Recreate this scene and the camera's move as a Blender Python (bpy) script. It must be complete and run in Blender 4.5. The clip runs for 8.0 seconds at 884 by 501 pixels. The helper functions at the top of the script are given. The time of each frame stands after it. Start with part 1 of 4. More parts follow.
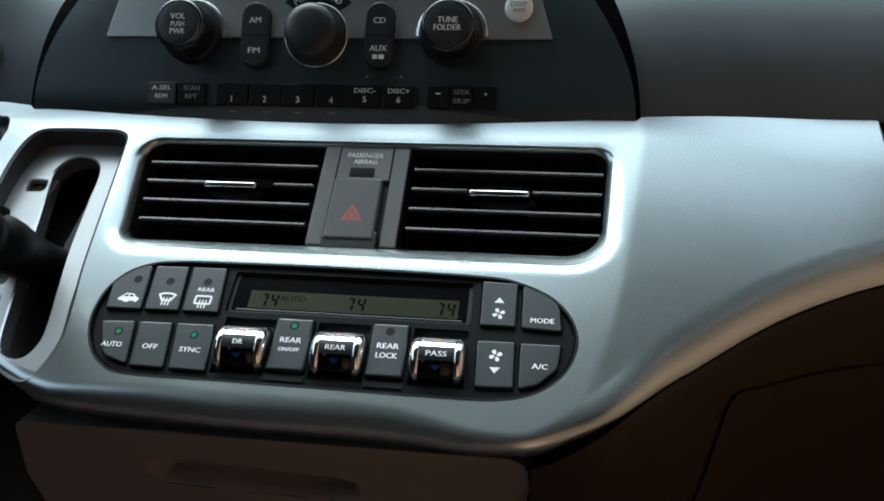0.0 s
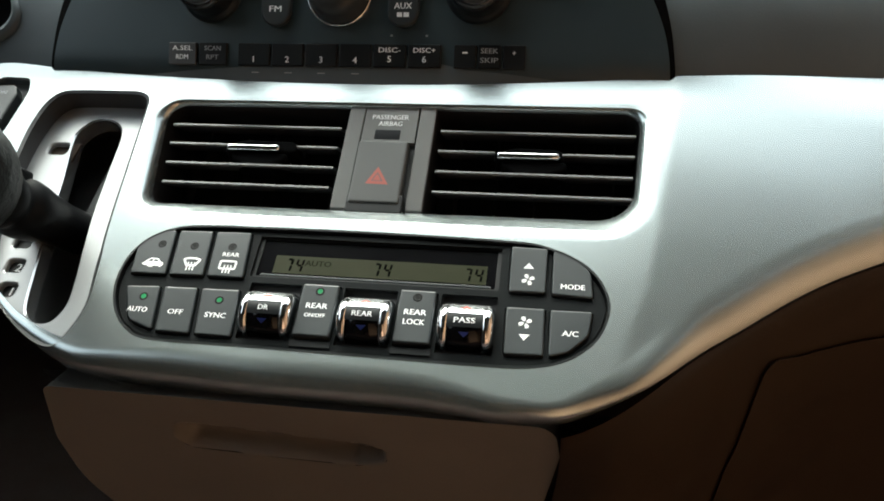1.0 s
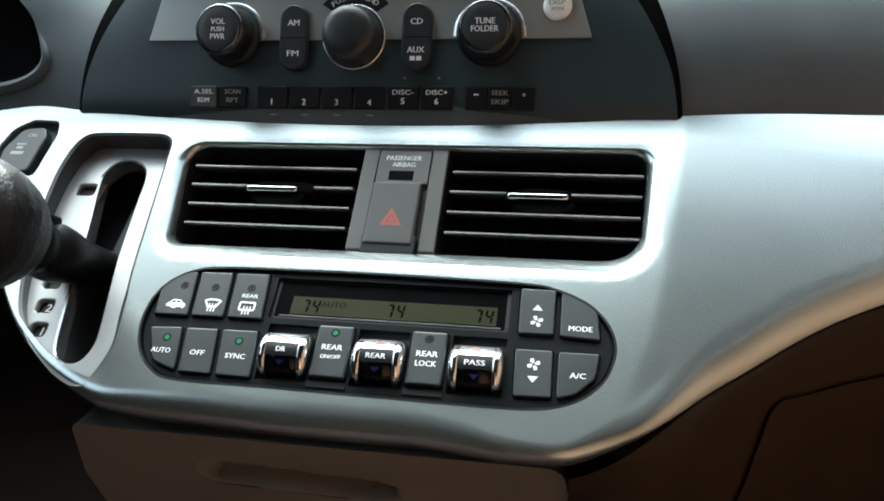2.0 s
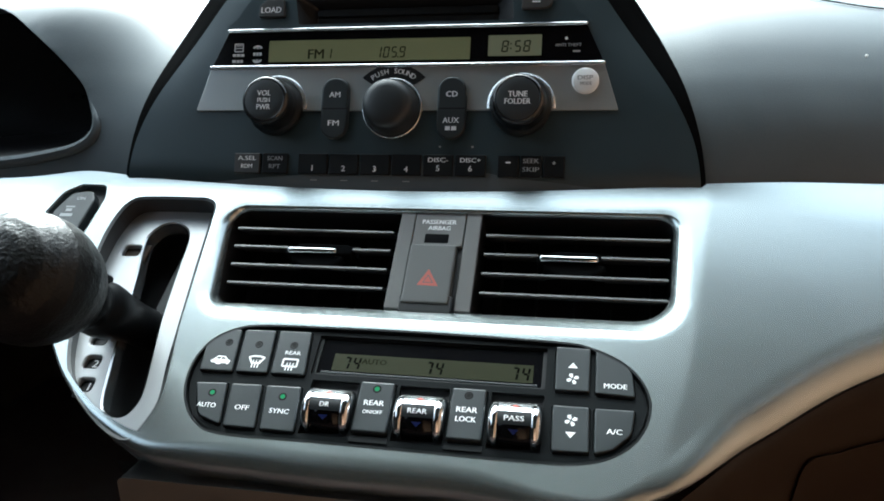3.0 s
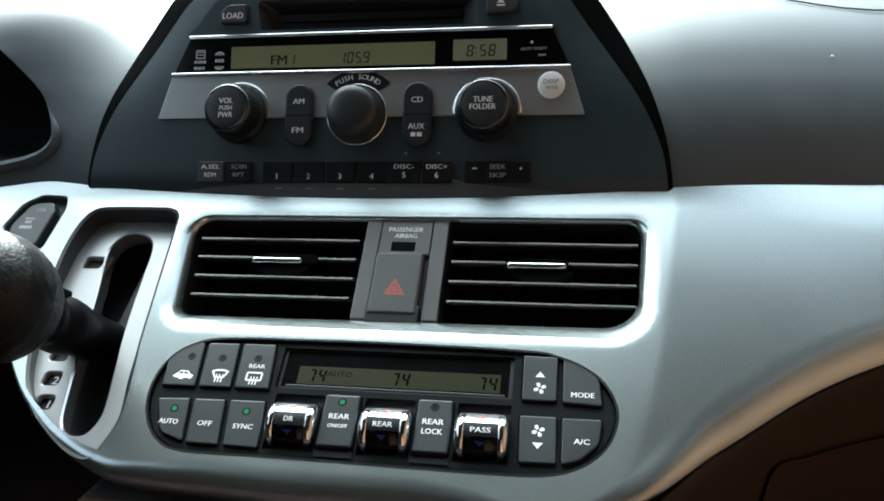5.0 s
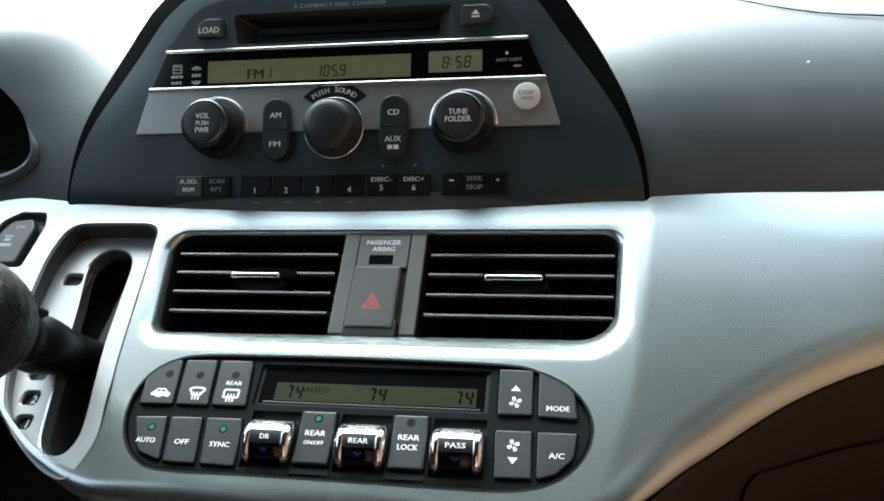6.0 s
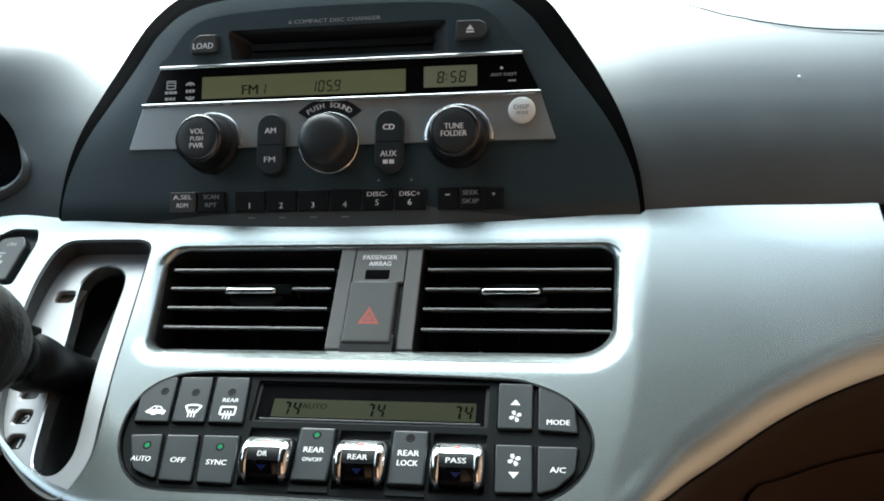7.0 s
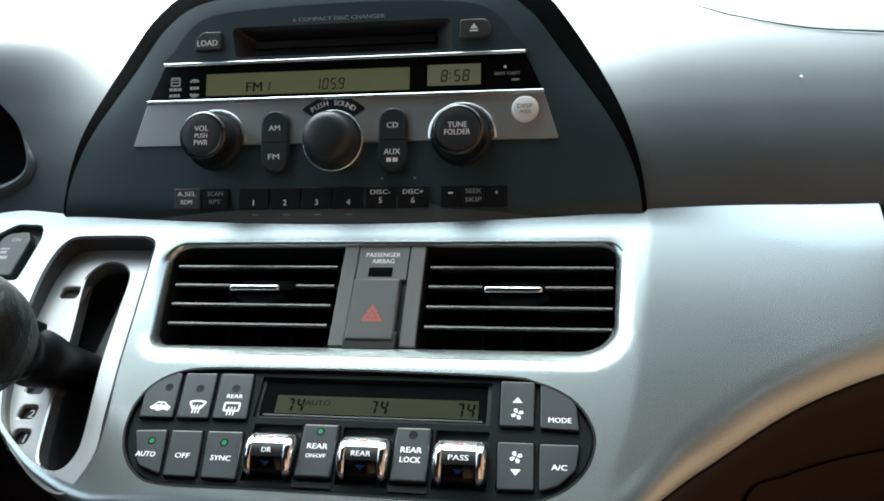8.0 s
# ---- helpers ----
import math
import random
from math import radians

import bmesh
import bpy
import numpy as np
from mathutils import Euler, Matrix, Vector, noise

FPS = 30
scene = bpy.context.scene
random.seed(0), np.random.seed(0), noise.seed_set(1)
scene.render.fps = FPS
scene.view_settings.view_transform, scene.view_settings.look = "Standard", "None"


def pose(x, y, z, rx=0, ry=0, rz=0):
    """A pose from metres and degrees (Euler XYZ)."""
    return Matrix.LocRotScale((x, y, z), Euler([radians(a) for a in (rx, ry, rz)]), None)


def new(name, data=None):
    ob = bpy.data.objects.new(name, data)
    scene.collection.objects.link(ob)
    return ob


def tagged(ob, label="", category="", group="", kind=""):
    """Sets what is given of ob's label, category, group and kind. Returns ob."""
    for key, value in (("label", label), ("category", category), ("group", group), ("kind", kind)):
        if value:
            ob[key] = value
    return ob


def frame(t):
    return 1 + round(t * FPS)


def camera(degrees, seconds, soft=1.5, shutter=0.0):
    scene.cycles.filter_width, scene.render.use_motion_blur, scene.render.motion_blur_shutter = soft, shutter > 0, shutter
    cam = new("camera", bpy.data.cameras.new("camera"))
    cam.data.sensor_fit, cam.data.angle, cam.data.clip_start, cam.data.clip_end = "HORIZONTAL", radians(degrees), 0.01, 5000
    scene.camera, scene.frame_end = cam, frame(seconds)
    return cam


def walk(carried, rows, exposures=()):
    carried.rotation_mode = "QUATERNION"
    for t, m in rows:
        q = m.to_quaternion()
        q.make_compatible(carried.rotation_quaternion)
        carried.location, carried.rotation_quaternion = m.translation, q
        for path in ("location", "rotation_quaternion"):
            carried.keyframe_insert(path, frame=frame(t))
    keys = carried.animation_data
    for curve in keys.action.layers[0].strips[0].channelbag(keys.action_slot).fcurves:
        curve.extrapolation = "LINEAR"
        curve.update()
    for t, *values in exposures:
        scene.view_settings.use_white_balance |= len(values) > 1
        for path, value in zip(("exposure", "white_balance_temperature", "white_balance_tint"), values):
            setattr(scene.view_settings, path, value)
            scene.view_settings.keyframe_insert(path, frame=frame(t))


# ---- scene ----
from mathutils import geometry, noise

# ------------------------------------------------------------ camera
cam = camera(59.23, 8.0, soft=1.8)
PATH = [
    (0.0, 0.0777, 0.0203, 0.8441, 71.87, 0.06, 8.22),
    (0.1, 0.0731, 0.0241, 0.8506, 69.82, -0.36, 9.43),
    (0.2, 0.0714, 0.0221, 0.8418, 71.66, -0.68, 9.52),
    (0.3, 0.0679, 0.0233, 0.8413, 69.82, -0.38, 9.54),
    (0.4, 0.0701, 0.0281, 0.8419, 69.50, -0.41, 10.14),
    (0.5, 0.0684, 0.0262, 0.8421, 69.57, -0.38, 9.82),
    (0.7, 0.0721, 0.0265, 0.8423, 69.81, 0.05, 9.93),
    (0.9, 0.0741, 0.0315, 0.8438, 67.58, 0.62, 9.76),
    (1.0, 0.0731, 0.0270, 0.8427, 69.10, 0.51, 9.59),
    (1.2, 0.0766, 0.0287, 0.8439, 68.38, 1.06, 10.33),
    (1.5, 0.0681, 0.0254, 0.8411, 69.17, 0.28, 9.20),
    (1.7, 0.0796, 0.0247, 0.8519, 69.38, 1.18, 10.72),
    (2.8, 0.0780, 0.0166, 0.8672, 72.33, 1.41, 11.39),
    (3.0, 0.0662, 0.0057, 0.8635, 74.49, 1.17, 11.36),
    (3.2, 0.0698, 0.0042, 0.8615, 75.67, 0.36, 11.36),
    (3.3, 0.0728, 0.0054, 0.8615, 75.71, 0.49, 10.85),
    (3.5, 0.0722, 0.0077, 0.8609, 75.18, 1.13, 10.43),
    (3.7, 0.0734, 0.0136, 0.8635, 73.99, 1.15, 10.70),
    (4.0, 0.0712, 0.0106, 0.8613, 74.76, 1.21, 10.15),
    (4.2, 0.0724, 0.0121, 0.8633, 74.29, 1.40, 10.07),
    (5.3, 0.0750, 0.0148, 0.8671, 74.25, 1.74, 9.96),
    (5.5, 0.0767, 0.0180, 0.8664, 73.64, 1.74, 9.92),
    (5.7, 0.0799, 0.0185, 0.8667, 73.81, 2.22, 10.12),
    (5.8, 0.0830, 0.0203, 0.8670, 73.57, 2.27, 10.00),
    (5.9, 0.0846, 0.0201, 0.8679, 73.70, 2.61, 9.73),
    (6.0, 0.0853, 0.0177, 0.8737, 74.15, 2.53, 9.76),
    (6.2, 0.0863, 0.0152, 0.8697, 74.01, 2.45, 9.49),
    (6.3, 0.0957, 0.0152, 0.8742, 75.48, 2.84, 9.67),
    (6.5, 0.0892, 0.0119, 0.8694, 75.95, 2.69, 8.82),
    (6.6, 0.0880, 0.0181, 0.8643, 75.16, 2.91, 8.58),
    (6.7, 0.0853, 0.0206, 0.8664, 73.99, 2.80, 8.05),
    (6.8, 0.0867, 0.0251, 0.8731, 73.22, 2.76, 8.45),
    (6.9, 0.0845, 0.0220, 0.8748, 74.88, 2.68, 8.85),
    (7.0, 0.0799, 0.0171, 0.8728, 75.30, 2.63, 8.68),
    (7.2, 0.0839, 0.0181, 0.8739, 75.08, 2.60, 9.02),
    (7.5, 0.0760, 0.0174, 0.8742, 75.23, 2.29, 9.08),
    (7.7, 0.0784, 0.0190, 0.8705, 75.40, 1.88, 9.47),
    (8.0, 0.0788, 0.0152, 0.8752, 74.90, 2.35, 8.76),
]
EXPOSURES = [(0.0, 1.16, 5550, -5), (0.3, 0.66, 5700, -4), (0.5, 0.52, 5950, -4), (0.8, 1.41, 6250, -3), (1.0, 1.87, 6450, -4), (1.5, 2.23, 6150, -4), (1.7, 2.08, 6050, -4), (2.8, 1.82, 5650, -5), (3.0, 1.78, 5650, -5), (3.5, 1.45, 5650, -5), (4.2, 1.43, 5650, -5), (5.5, 1.73, 5800, -5), (6.5, 1.94, 5800, -5), (8.0, 1.92, 5850, -4)]
walk(cam, [(t, pose(x, y, z, rx, ry, rz)) for t, x, y, z, rx, ry, rz in PATH], EXPOSURES)

# ------------------------------------------------------------ daylight
SUN_UP, SUN_TURN = 43.0, -24.0
world = bpy.data.worlds.new("sky")
scene.world = world
world.use_nodes = True
wn = world.node_tree.nodes
sky = wn.new("ShaderNodeTexSky")
sky.sky_type = "NISHITA"
sky.sun_disc = False
sky.sun_elevation, sky.sun_rotation = radians(SUN_UP), radians(SUN_TURN)
sky.air_density, sky.dust_density = 0.6, 9.0
wn["Background"].inputs["Strength"].default_value = 0.26
haze = wn.new("ShaderNodeHueSaturation")
haze.inputs["Saturation"].default_value = 0.40
world.node_tree.links.new(sky.outputs["Color"], haze.inputs["Color"])
world.node_tree.links.new(haze.outputs["Color"], wn["Background"].inputs["Color"])
sun = new("sun", bpy.data.lights.new("sun", "SUN"))
sun.data.energy, sun.data.angle, sun.data.color = 1.3, radians(70), (1.0, 0.96, 0.9)
sun.matrix_world = pose(0, 0, 5, 90 - SUN_UP, 0, 180 - SUN_TURN)


# ------------------------------------------------------------ materials
def material(name, base, rough=0.5, metal=0.0, grain=0.0, scale=900.0, spread=0.15, wear=0.08, coat=0.0, spec=0.5, patch=0.12):
    """A node material: base colour varied at two scales, rough gloss, fine bump."""
    m = bpy.data.materials.new(name)
    m.use_nodes = True
    n, l = m.node_tree.nodes, m.node_tree.links
    b = n["Principled BSDF"]
    b.inputs["Metallic"].default_value = metal
    b.inputs["Coat Weight"].default_value = coat
    b.inputs["Coat Roughness"].default_value = 0.08
    b.inputs["Specular IOR Level"].default_value = spec
    geo = n.new("ShaderNodeTexCoord")
    fine, broad = n.new("ShaderNodeTexNoise"), n.new("ShaderNodeTexNoise")
    fine.inputs["Scale"].default_value, fine.inputs["Detail"].default_value = scale, 3
    broad.inputs["Scale"].default_value, broad.inputs["Detail"].default_value = 22.0, 5
    l.new(geo.outputs["Object"], fine.inputs["Vector"])
    l.new(geo.outputs["Object"], broad.inputs["Vector"])
    add = n.new("ShaderNodeMath")
    add.operation = "MULTIPLY_ADD"
    l.new(fine.outputs["Fac"], add.inputs[0])
    add.inputs[1].default_value = spread
    l.new(broad.outputs["Fac"], add.inputs[2])
    ramp = n.new("ShaderNodeMapRange")
    ramp.inputs["From Min"].default_value, ramp.inputs["From Max"].default_value = 0.3, 0.8
    ramp.inputs["To Min"].default_value, ramp.inputs["To Max"].default_value = 1 - wear, 1 + wear
    l.new(add.outputs[0], ramp.inputs["Value"])
    mul = n.new("ShaderNodeVectorMath")
    mul.operation = "SCALE"
    mul.inputs[0].default_value = base
    l.new(ramp.outputs["Result"], mul.inputs["Scale"])
    l.new(mul.outputs["Vector"], b.inputs["Base Color"])
    r = n.new("ShaderNodeMapRange")
    r.inputs["From Min"].default_value, r.inputs["From Max"].default_value = 0.3, 0.7
    r.inputs["To Min"].default_value, r.inputs["To Max"].default_value = rough * (1 - patch), min(1.0, rough * (1 + patch))
    l.new(broad.outputs["Fac"], r.inputs["Value"])
    l.new(r.outputs["Result"], b.inputs["Roughness"])
    if grain:
        bump = n.new("ShaderNodeBump")
        bump.inputs["Strength"].default_value, bump.inputs["Distance"].default_value = grain, 0.0006
        l.new(fine.outputs["Fac"], bump.inputs["Height"])
        l.new(bump.outputs["Normal"], b.inputs["Normal"])
    return m


def glowing(name, base, strength, rough=0.3):
    m = material(name, base, rough, spec=0.1)
    b = m.node_tree.nodes["Principled BSDF"]
    b.inputs["Emission Color"].default_value = (*base, 1)
    b.inputs["Emission Strength"].default_value = strength
    return m


SILVER = material("silver_paint", (0.50, 0.555, 0.560), 0.26, 0.9, 0.0, 2500, 0.06, 0.02, patch=0.03)
GATE = material("silver_gate_paint", (0.3800, 0.3895, 0.3990), 0.40, 0.45, 0.02, 2500, 0.1, 0.03)
SOFT = material("soft_dash_plastic", (0.0817, 0.1007, 0.1130), 0.52, 0.0, 0.16, 1400, 0.3, 0.12, spec=0.42)
SEAMDARK = material("seam_grey", (0.030, 0.033, 0.036), 0.7, spec=0.2)
GASKET = material("gasket_black_rubber", (0.0035, 0.0037, 0.0040), 0.85, 0.0, 0.1, 1500, spec=0.02)
RADIO = material("radio_black_plastic", (0.0305, 0.0502, 0.0616), 0.42, 0.0, 0.1, 1800, 0.2, 0.1)
RIM = material("rim_black_rubber", (0.0064, 0.0068, 0.0080), 0.45, 0.0, 0.1, 1500, spec=0.35)
BAND = material("dark_grey_metallic", (0.4442, 0.4688, 0.4688), 0.32, 0.5, 0.03, 2500, 0.1, 0.03)
GLOSS = material("gloss_black", (0.004, 0.004, 0.005), 0.12, 0.0, 0.0, 900, 0.1, 0.05, spec=0.3)
BUTTON = material("button_grey_plastic", (0.0214, 0.0270, 0.0299), 0.38, 0.0, 0.15, 2200, 0.2, 0.08)
PLATEBLACK = material("plate_black_plastic", (0.0072, 0.0086, 0.0095), 0.5, 0.0, 0.12, 2000, 0.2, 0.08, spec=0.07)
POD = material("pod_dark_plastic", (0.0109, 0.0126, 0.0142), 0.45, 0.0, 0.12, 2000, 0.2, 0.08, spec=0.2)
DIVIDER = material("divider_grey_plastic", (0.1245, 0.1245, 0.1215), 0.40, 0.0, 0.12, 2200, 0.2, 0.06)
HAZARDKEY = material("hazard_key_plastic", (0.0812, 0.0840, 0.0840), 0.42, 0.0, 0.12, 2200, 0.2, 0.06)
KNOB = material("knob_black_rubber", (0.0063, 0.0076, 0.0087), 0.38, 0.0, 0.15, 1600, 0.2, 0.1)
PIANO = material("piano_black", (0.010, 0.010, 0.011), 0.16, 0.0, 0.0, 900, 0.1, 0.05, spec=0.8)
KNOBFACE = material("knob_face_charcoal", (0.0284, 0.0332, 0.0360), 0.42, 0.0, 0.12, 2000, 0.2, 0.08)
# Shade on the gate opening's silver wall, put into a dark colour.
RECESSSHADE = material("recess_shade_grey", (0.0360, 0.0384, 0.0416), 0.45, 0.0, 0.1, 2000, 0.2, 0.08)
CHROME = material("chrome", (0.82, 0.83, 0.85), 0.10, 1.0, 0.0, 900, 0.05, 0.03)
PALEKEY = material("pale_grey_key", (0.0504, 0.0521, 0.0538), 0.4, 0.0, 0.15, 2200)
SATIN = material("satin_trim", (0.72, 0.74, 0.76), 0.25, 0.9, 0.0, 900, 0.05, 0.03)
WHITE = material("white_print", (0.9360, 0.9480, 0.9600), 0.45, 0.0, 0.0, 900, 0.1, 0.08)
PALETEXT = material("pale_print", (0.55, 0.56, 0.57), 0.5)
GREYPRINT = material("grey_print", (0.34, 0.355, 0.37), 0.5, 0.0, 0.0, 900, 0.1, 0.08)
INK = material("lcd_ink", (0.0015, 0.002, 0.0015), 0.8, spec=0.0)
FADED = material("lcd_faded_ink", (0.022, 0.024, 0.012), 0.8, spec=0.0)
DIMINK = material("lcd_dim_ink", (0.012, 0.013, 0.007), 0.8, spec=0.0)
LCD = glowing("lcd_green", (0.1584, 0.1632, 0.0864), 0.04, 0.3)
LCDDIM = glowing("lcd_dim", (0.0287, 0.0306, 0.0150), 0.02, 0.4)
LCDPALE = glowing("lcd_pale", (0.1760, 0.1800, 0.1160), 0.05, 0.3)
GREENLED = glowing("green_led", (0.03, 0.20, 0.08), 0.10)
DARKLED = material("dark_led", (0.004, 0.004, 0.004), 0.5, spec=0.15)
REDPRINT = material("red_print", (0.4000, 0.0800, 0.0600), 0.5)
BLUEPRINT = material("blue_print", (0.02, 0.04, 0.22), 0.4)
DISPWHITE = material("pale_button", (0.90, 0.92, 0.92), 0.35)
BLACK = material("vent_black", (0.008, 0.008, 0.009), 0.6)
SHAFT = material("shaft_black", (0.003, 0.0035, 0.0045), 0.42, 0.0, 0.1, 900, spec=0.14)
SLAT = material("slat_plastic", (0.0646, 0.0673, 0.0707), 0.36, 0.0, 0.05, 2000)
BROWN = material("brown_soft_plastic", (0.0368, 0.0248, 0.0175), 0.6, 0.0, 0.16, 1300, 0.3, 0.12, spec=0.10)
DRAWER = material("taupe_plastic", (0.1845, 0.1632, 0.1431), 0.5, 0.0, 0.35, 1500, 0.3, 0.1, spec=0.3)
GAP = material("gap_black", (0.004, 0.004, 0.004), 0.8)
LEATHER = material("black_leather", (0.006, 0.006, 0.006), 0.40, 0.0, 0.55, 700, 0.5, 0.2, spec=0.3)
CLUSTER = material("cluster_lens", (0.006, 0.006, 0.007), 0.2)
# Darker than a real headliner, so the low silver reflects little light.
HEADLINER = material("darkened_lining", (0.05, 0.048, 0.046), 0.9, 0.0, 0.4, 800, 0.3, 0.06)
TRIM = material("cabin_trim_plastic", (0.02, 0.019, 0.018), 0.7, 0.0, 0.2, 700)
# For unseen surfaces that give the rolled silver edge its brown reflection.
TANREFLECT = material("tan_reflector", (0.2320, 0.1338, 0.0792), 0.85, 0.0, 0.4, 700, 0.4, 0.1)
# Near-black, to give the rolled edge something dark to reflect.
DARKBLOCK = material("dark_blocker", (0.0070, 0.0062, 0.0055), 0.95, 0.0, 0.4, 700, 0.4, 0.1, spec=0.03)
CARPET = material("dark_carpet", (0.016, 0.007, 0.006), 0.95, 0.0, 0.6, 500, 0.5, 0.2)
GRASS = material("grass", (0.06, 0.10, 0.03), 0.9, 0.0, 0.5, 30, 0.8, 0.4)


# ------------------------------------------------------------ building helpers
def mesh_object(name, verts, faces, mat, parent=None, label="", smooth=False):
    me = bpy.data.meshes.new(name)
    me.from_pydata([tuple(v) for v in verts], [], faces)
    me.materials.append(mat)
    if smooth:
        me.polygons.foreach_set("use_smooth", [True] * len(me.polygons))
    me.update()
    ob = new(name, me)
    if parent:
        ob.parent = parent
    if label:
        ob["label"] = label
    return ob


def part(name, shape, mat, parent, label="", smooth=False, at=None):
    """One mesh under a thing. Shape: verts and faces, in millimetres of the thing's own frame."""
    verts, faces = shape
    if at:
        verts = [(x + at[0], y + at[1], z + at[2]) for x, y, z in verts]
    return mesh_object(name, [(x / 1000, y / 1000, z / 1000) for x, y, z in verts], faces, mat, parent, label, smooth)


def joined(*shapes):
    verts, faces = [], []
    for v, f in shapes:
        k = len(verts)
        verts += list(v)
        faces += [tuple(i + k for i in face) for face in f]
    return verts, faces


def welded(shape):
    """The same mesh with vertices at one place made one."""
    spots, order, faces = {}, [], []
    for p in shape[0]:
        key = tuple(round(c, 3) for c in p)
        spots.setdefault(key, len(spots))
        order.append(spots[key])
    for f in shape[1]:
        g = [order[i] for i in f]
        g = [v for i, v in enumerate(g) if v != g[i - 1]]
        if len(g) > 2:
            faces.append(tuple(g))
    return list(spots), faces


def tilted(origin, slope):
    """A frame with x to the right, y up the slope and z out of the surface. slope: the uphill direction (y, z)."""
    v = Vector((0, slope[0], slope[1])).normalized()
    u = Vector((1, 0, 0))
    n = u.cross(v)
    m = Matrix((u, v, n)).transposed().to_4x4()
    m.translation = origin
    return m


FACE = tilted((0, 0.3237, 0.7120), (0.8075, 0.5893))    # silver fascia and climate keys
VENT = tilted((0, 0.3650, 0.7312), (0.0430, 0.0375))    # vent mouths and hazard switch
STEREO = tilted((0, 0.4404, 0.8470), (0.355, 1.0))      # stereo front
PLATE = tilted((0, 0.3910, 0.7487), (0.1268, 0.0808))   # gear gate


def place(m, x, y, z=0.0):
    return m @ Vector((x / 1000, y / 1000, z / 1000))


def thing(name, m, label, category, group="", kind=""):
    ob = new(name)
    ob.empty_display_size = 0.01
    ob.matrix_world = m
    return tagged(ob, label, category, group, kind)


def rounded(corners, radii, seg=6):
    """A closed outline with rounded corners; corners counter-clockwise."""
    out, n = [], len(corners)
    for i in range(n):
        p, a, b = Vector(corners[i]), Vector(corners[i - 1]), Vector(corners[(i + 1) % n])
        r = radii[i] if isinstance(radii, (list, tuple)) else radii
        da, db = (a - p), (b - p)
        la, lb = da.length, db.length
        da, db = da / la, db / lb
        ang = math.acos(max(-1, min(1, da.dot(db))))
        cut = min(r / math.tan(ang / 2), la * 0.49, lb * 0.49)
        if r <= 0 or ang > 3.13:
            out += [tuple(p)] * 1
            continue
        r2 = cut * math.tan(ang / 2)
        mid = p + (da + db).normalized() * (r2 / math.sin(ang / 2))
        a0 = p + da * cut - mid
        turn = math.pi - ang
        side = 1 if (da.x * db.y - da.y * db.x) < 0 else -1
        for k in range(seg + 1):
            t = side * turn * k / seg
            out.append((mid.x + a0.x * math.cos(t) - a0.y * math.sin(t), mid.y + a0.x * math.sin(t) + a0.y * math.cos(t)))
    return out


def spline(points, seg=6):
    """A smooth closed outline through the points."""
    n, out = len(points), []
    for i in range(n):
        a, b, c, d = (Vector(points[(i + k) % n]) for k in (-1, 0, 1, 2))
        for j in range(seg):
            t = j / seg
            p = 0.5 * ((2 * b) + (c - a) * t + (2 * a - 5 * b + 4 * c - d) * t * t + (3 * b - a - 3 * c + d) * t ** 3)
            out.append((p.x, p.y))
    return out


def box_outline(x0, y0, x1, y1, r=1.0, seg=4):
    return rounded([(x0, y0), (x1, y0), (x1, y1), (x0, y1)], r, seg)


def circle(cx, cy, r, n=32):
    return [(cx + r * math.cos(2 * math.pi * k / n), cy + r * math.sin(2 * math.pi * k / n)) for k in range(n)]


def inset(outline, d):
    n, out = len(outline), []
    for i in range(n):
        a, p, b = Vector(outline[i - 1]), Vector(outline[i]), Vector(outline[(i + 1) % n])
        e, f = (p - a), (b - p)
        if e.length < 1e-6:
            e = f
        if f.length < 1e-6:
            f = e
        na, nb = Vector((-e.y, e.x)).normalized(), Vector((-f.y, f.x)).normalized()
        m = na + nb
        m = m / max(m.length_squared, 0.4) * 2 * d
        out.append((p.x + m.x, p.y + m.y))
    return out


def prism(outline, z0, z1, bevel=0.5, seg=2):
    """A plate with a rounded upper edge."""
    rings = [[(x, y, z0) for x, y in outline]]
    if bevel > 0:
        for k in range(seg + 1):
            a = math.pi / 2 * k / seg
            rings.append([(x, y, z1 - bevel + bevel * math.sin(a)) for x, y in inset(outline, bevel * (1 - math.cos(a)))])
    else:
        rings.append([(x, y, z1) for x, y in outline])
    n = len(outline)
    verts = [v for ring in rings for v in ring]
    faces = [(r * n + i, r * n + (i + 1) % n, (r + 1) * n + (i + 1) % n, (r + 1) * n + i) for r in range(len(rings) - 1) for i in range(n)]
    faces.append(tuple((len(rings) - 1) * n + i for i in range(n)))
    faces.append(tuple(reversed(range(n))))
    return verts, faces


def bar(x0, y0, x1, y1, z0, z1):
    v = [(x, y, z) for z in (z0, z1) for x, y in ((x0, y0), (x1, y0), (x1, y1), (x0, y1))]
    return v, [(0, 3, 2, 1), (4, 5, 6, 7), (0, 1, 5, 4), (1, 2, 6, 5), (2, 3, 7, 6), (3, 0, 4, 7)]


def ring(outer, inner, z0, z1):
    """A flat frame between two outlines of the same count."""
    n = len(outer)
    v = [(x, y, z1) for x, y in outer] + [(x, y, z1) for x, y in inner] + [(x, y, z0) for x, y in outer] + [(x, y, z0) for x, y in inner]
    f = []
    for i in range(n):
        j = (i + 1) % n
        f += [(i, j, n + j, n + i), (2 * n + i, 2 * n + j, j, i), (n + i, n + j, 3 * n + j, 3 * n + i)]
    return v, f


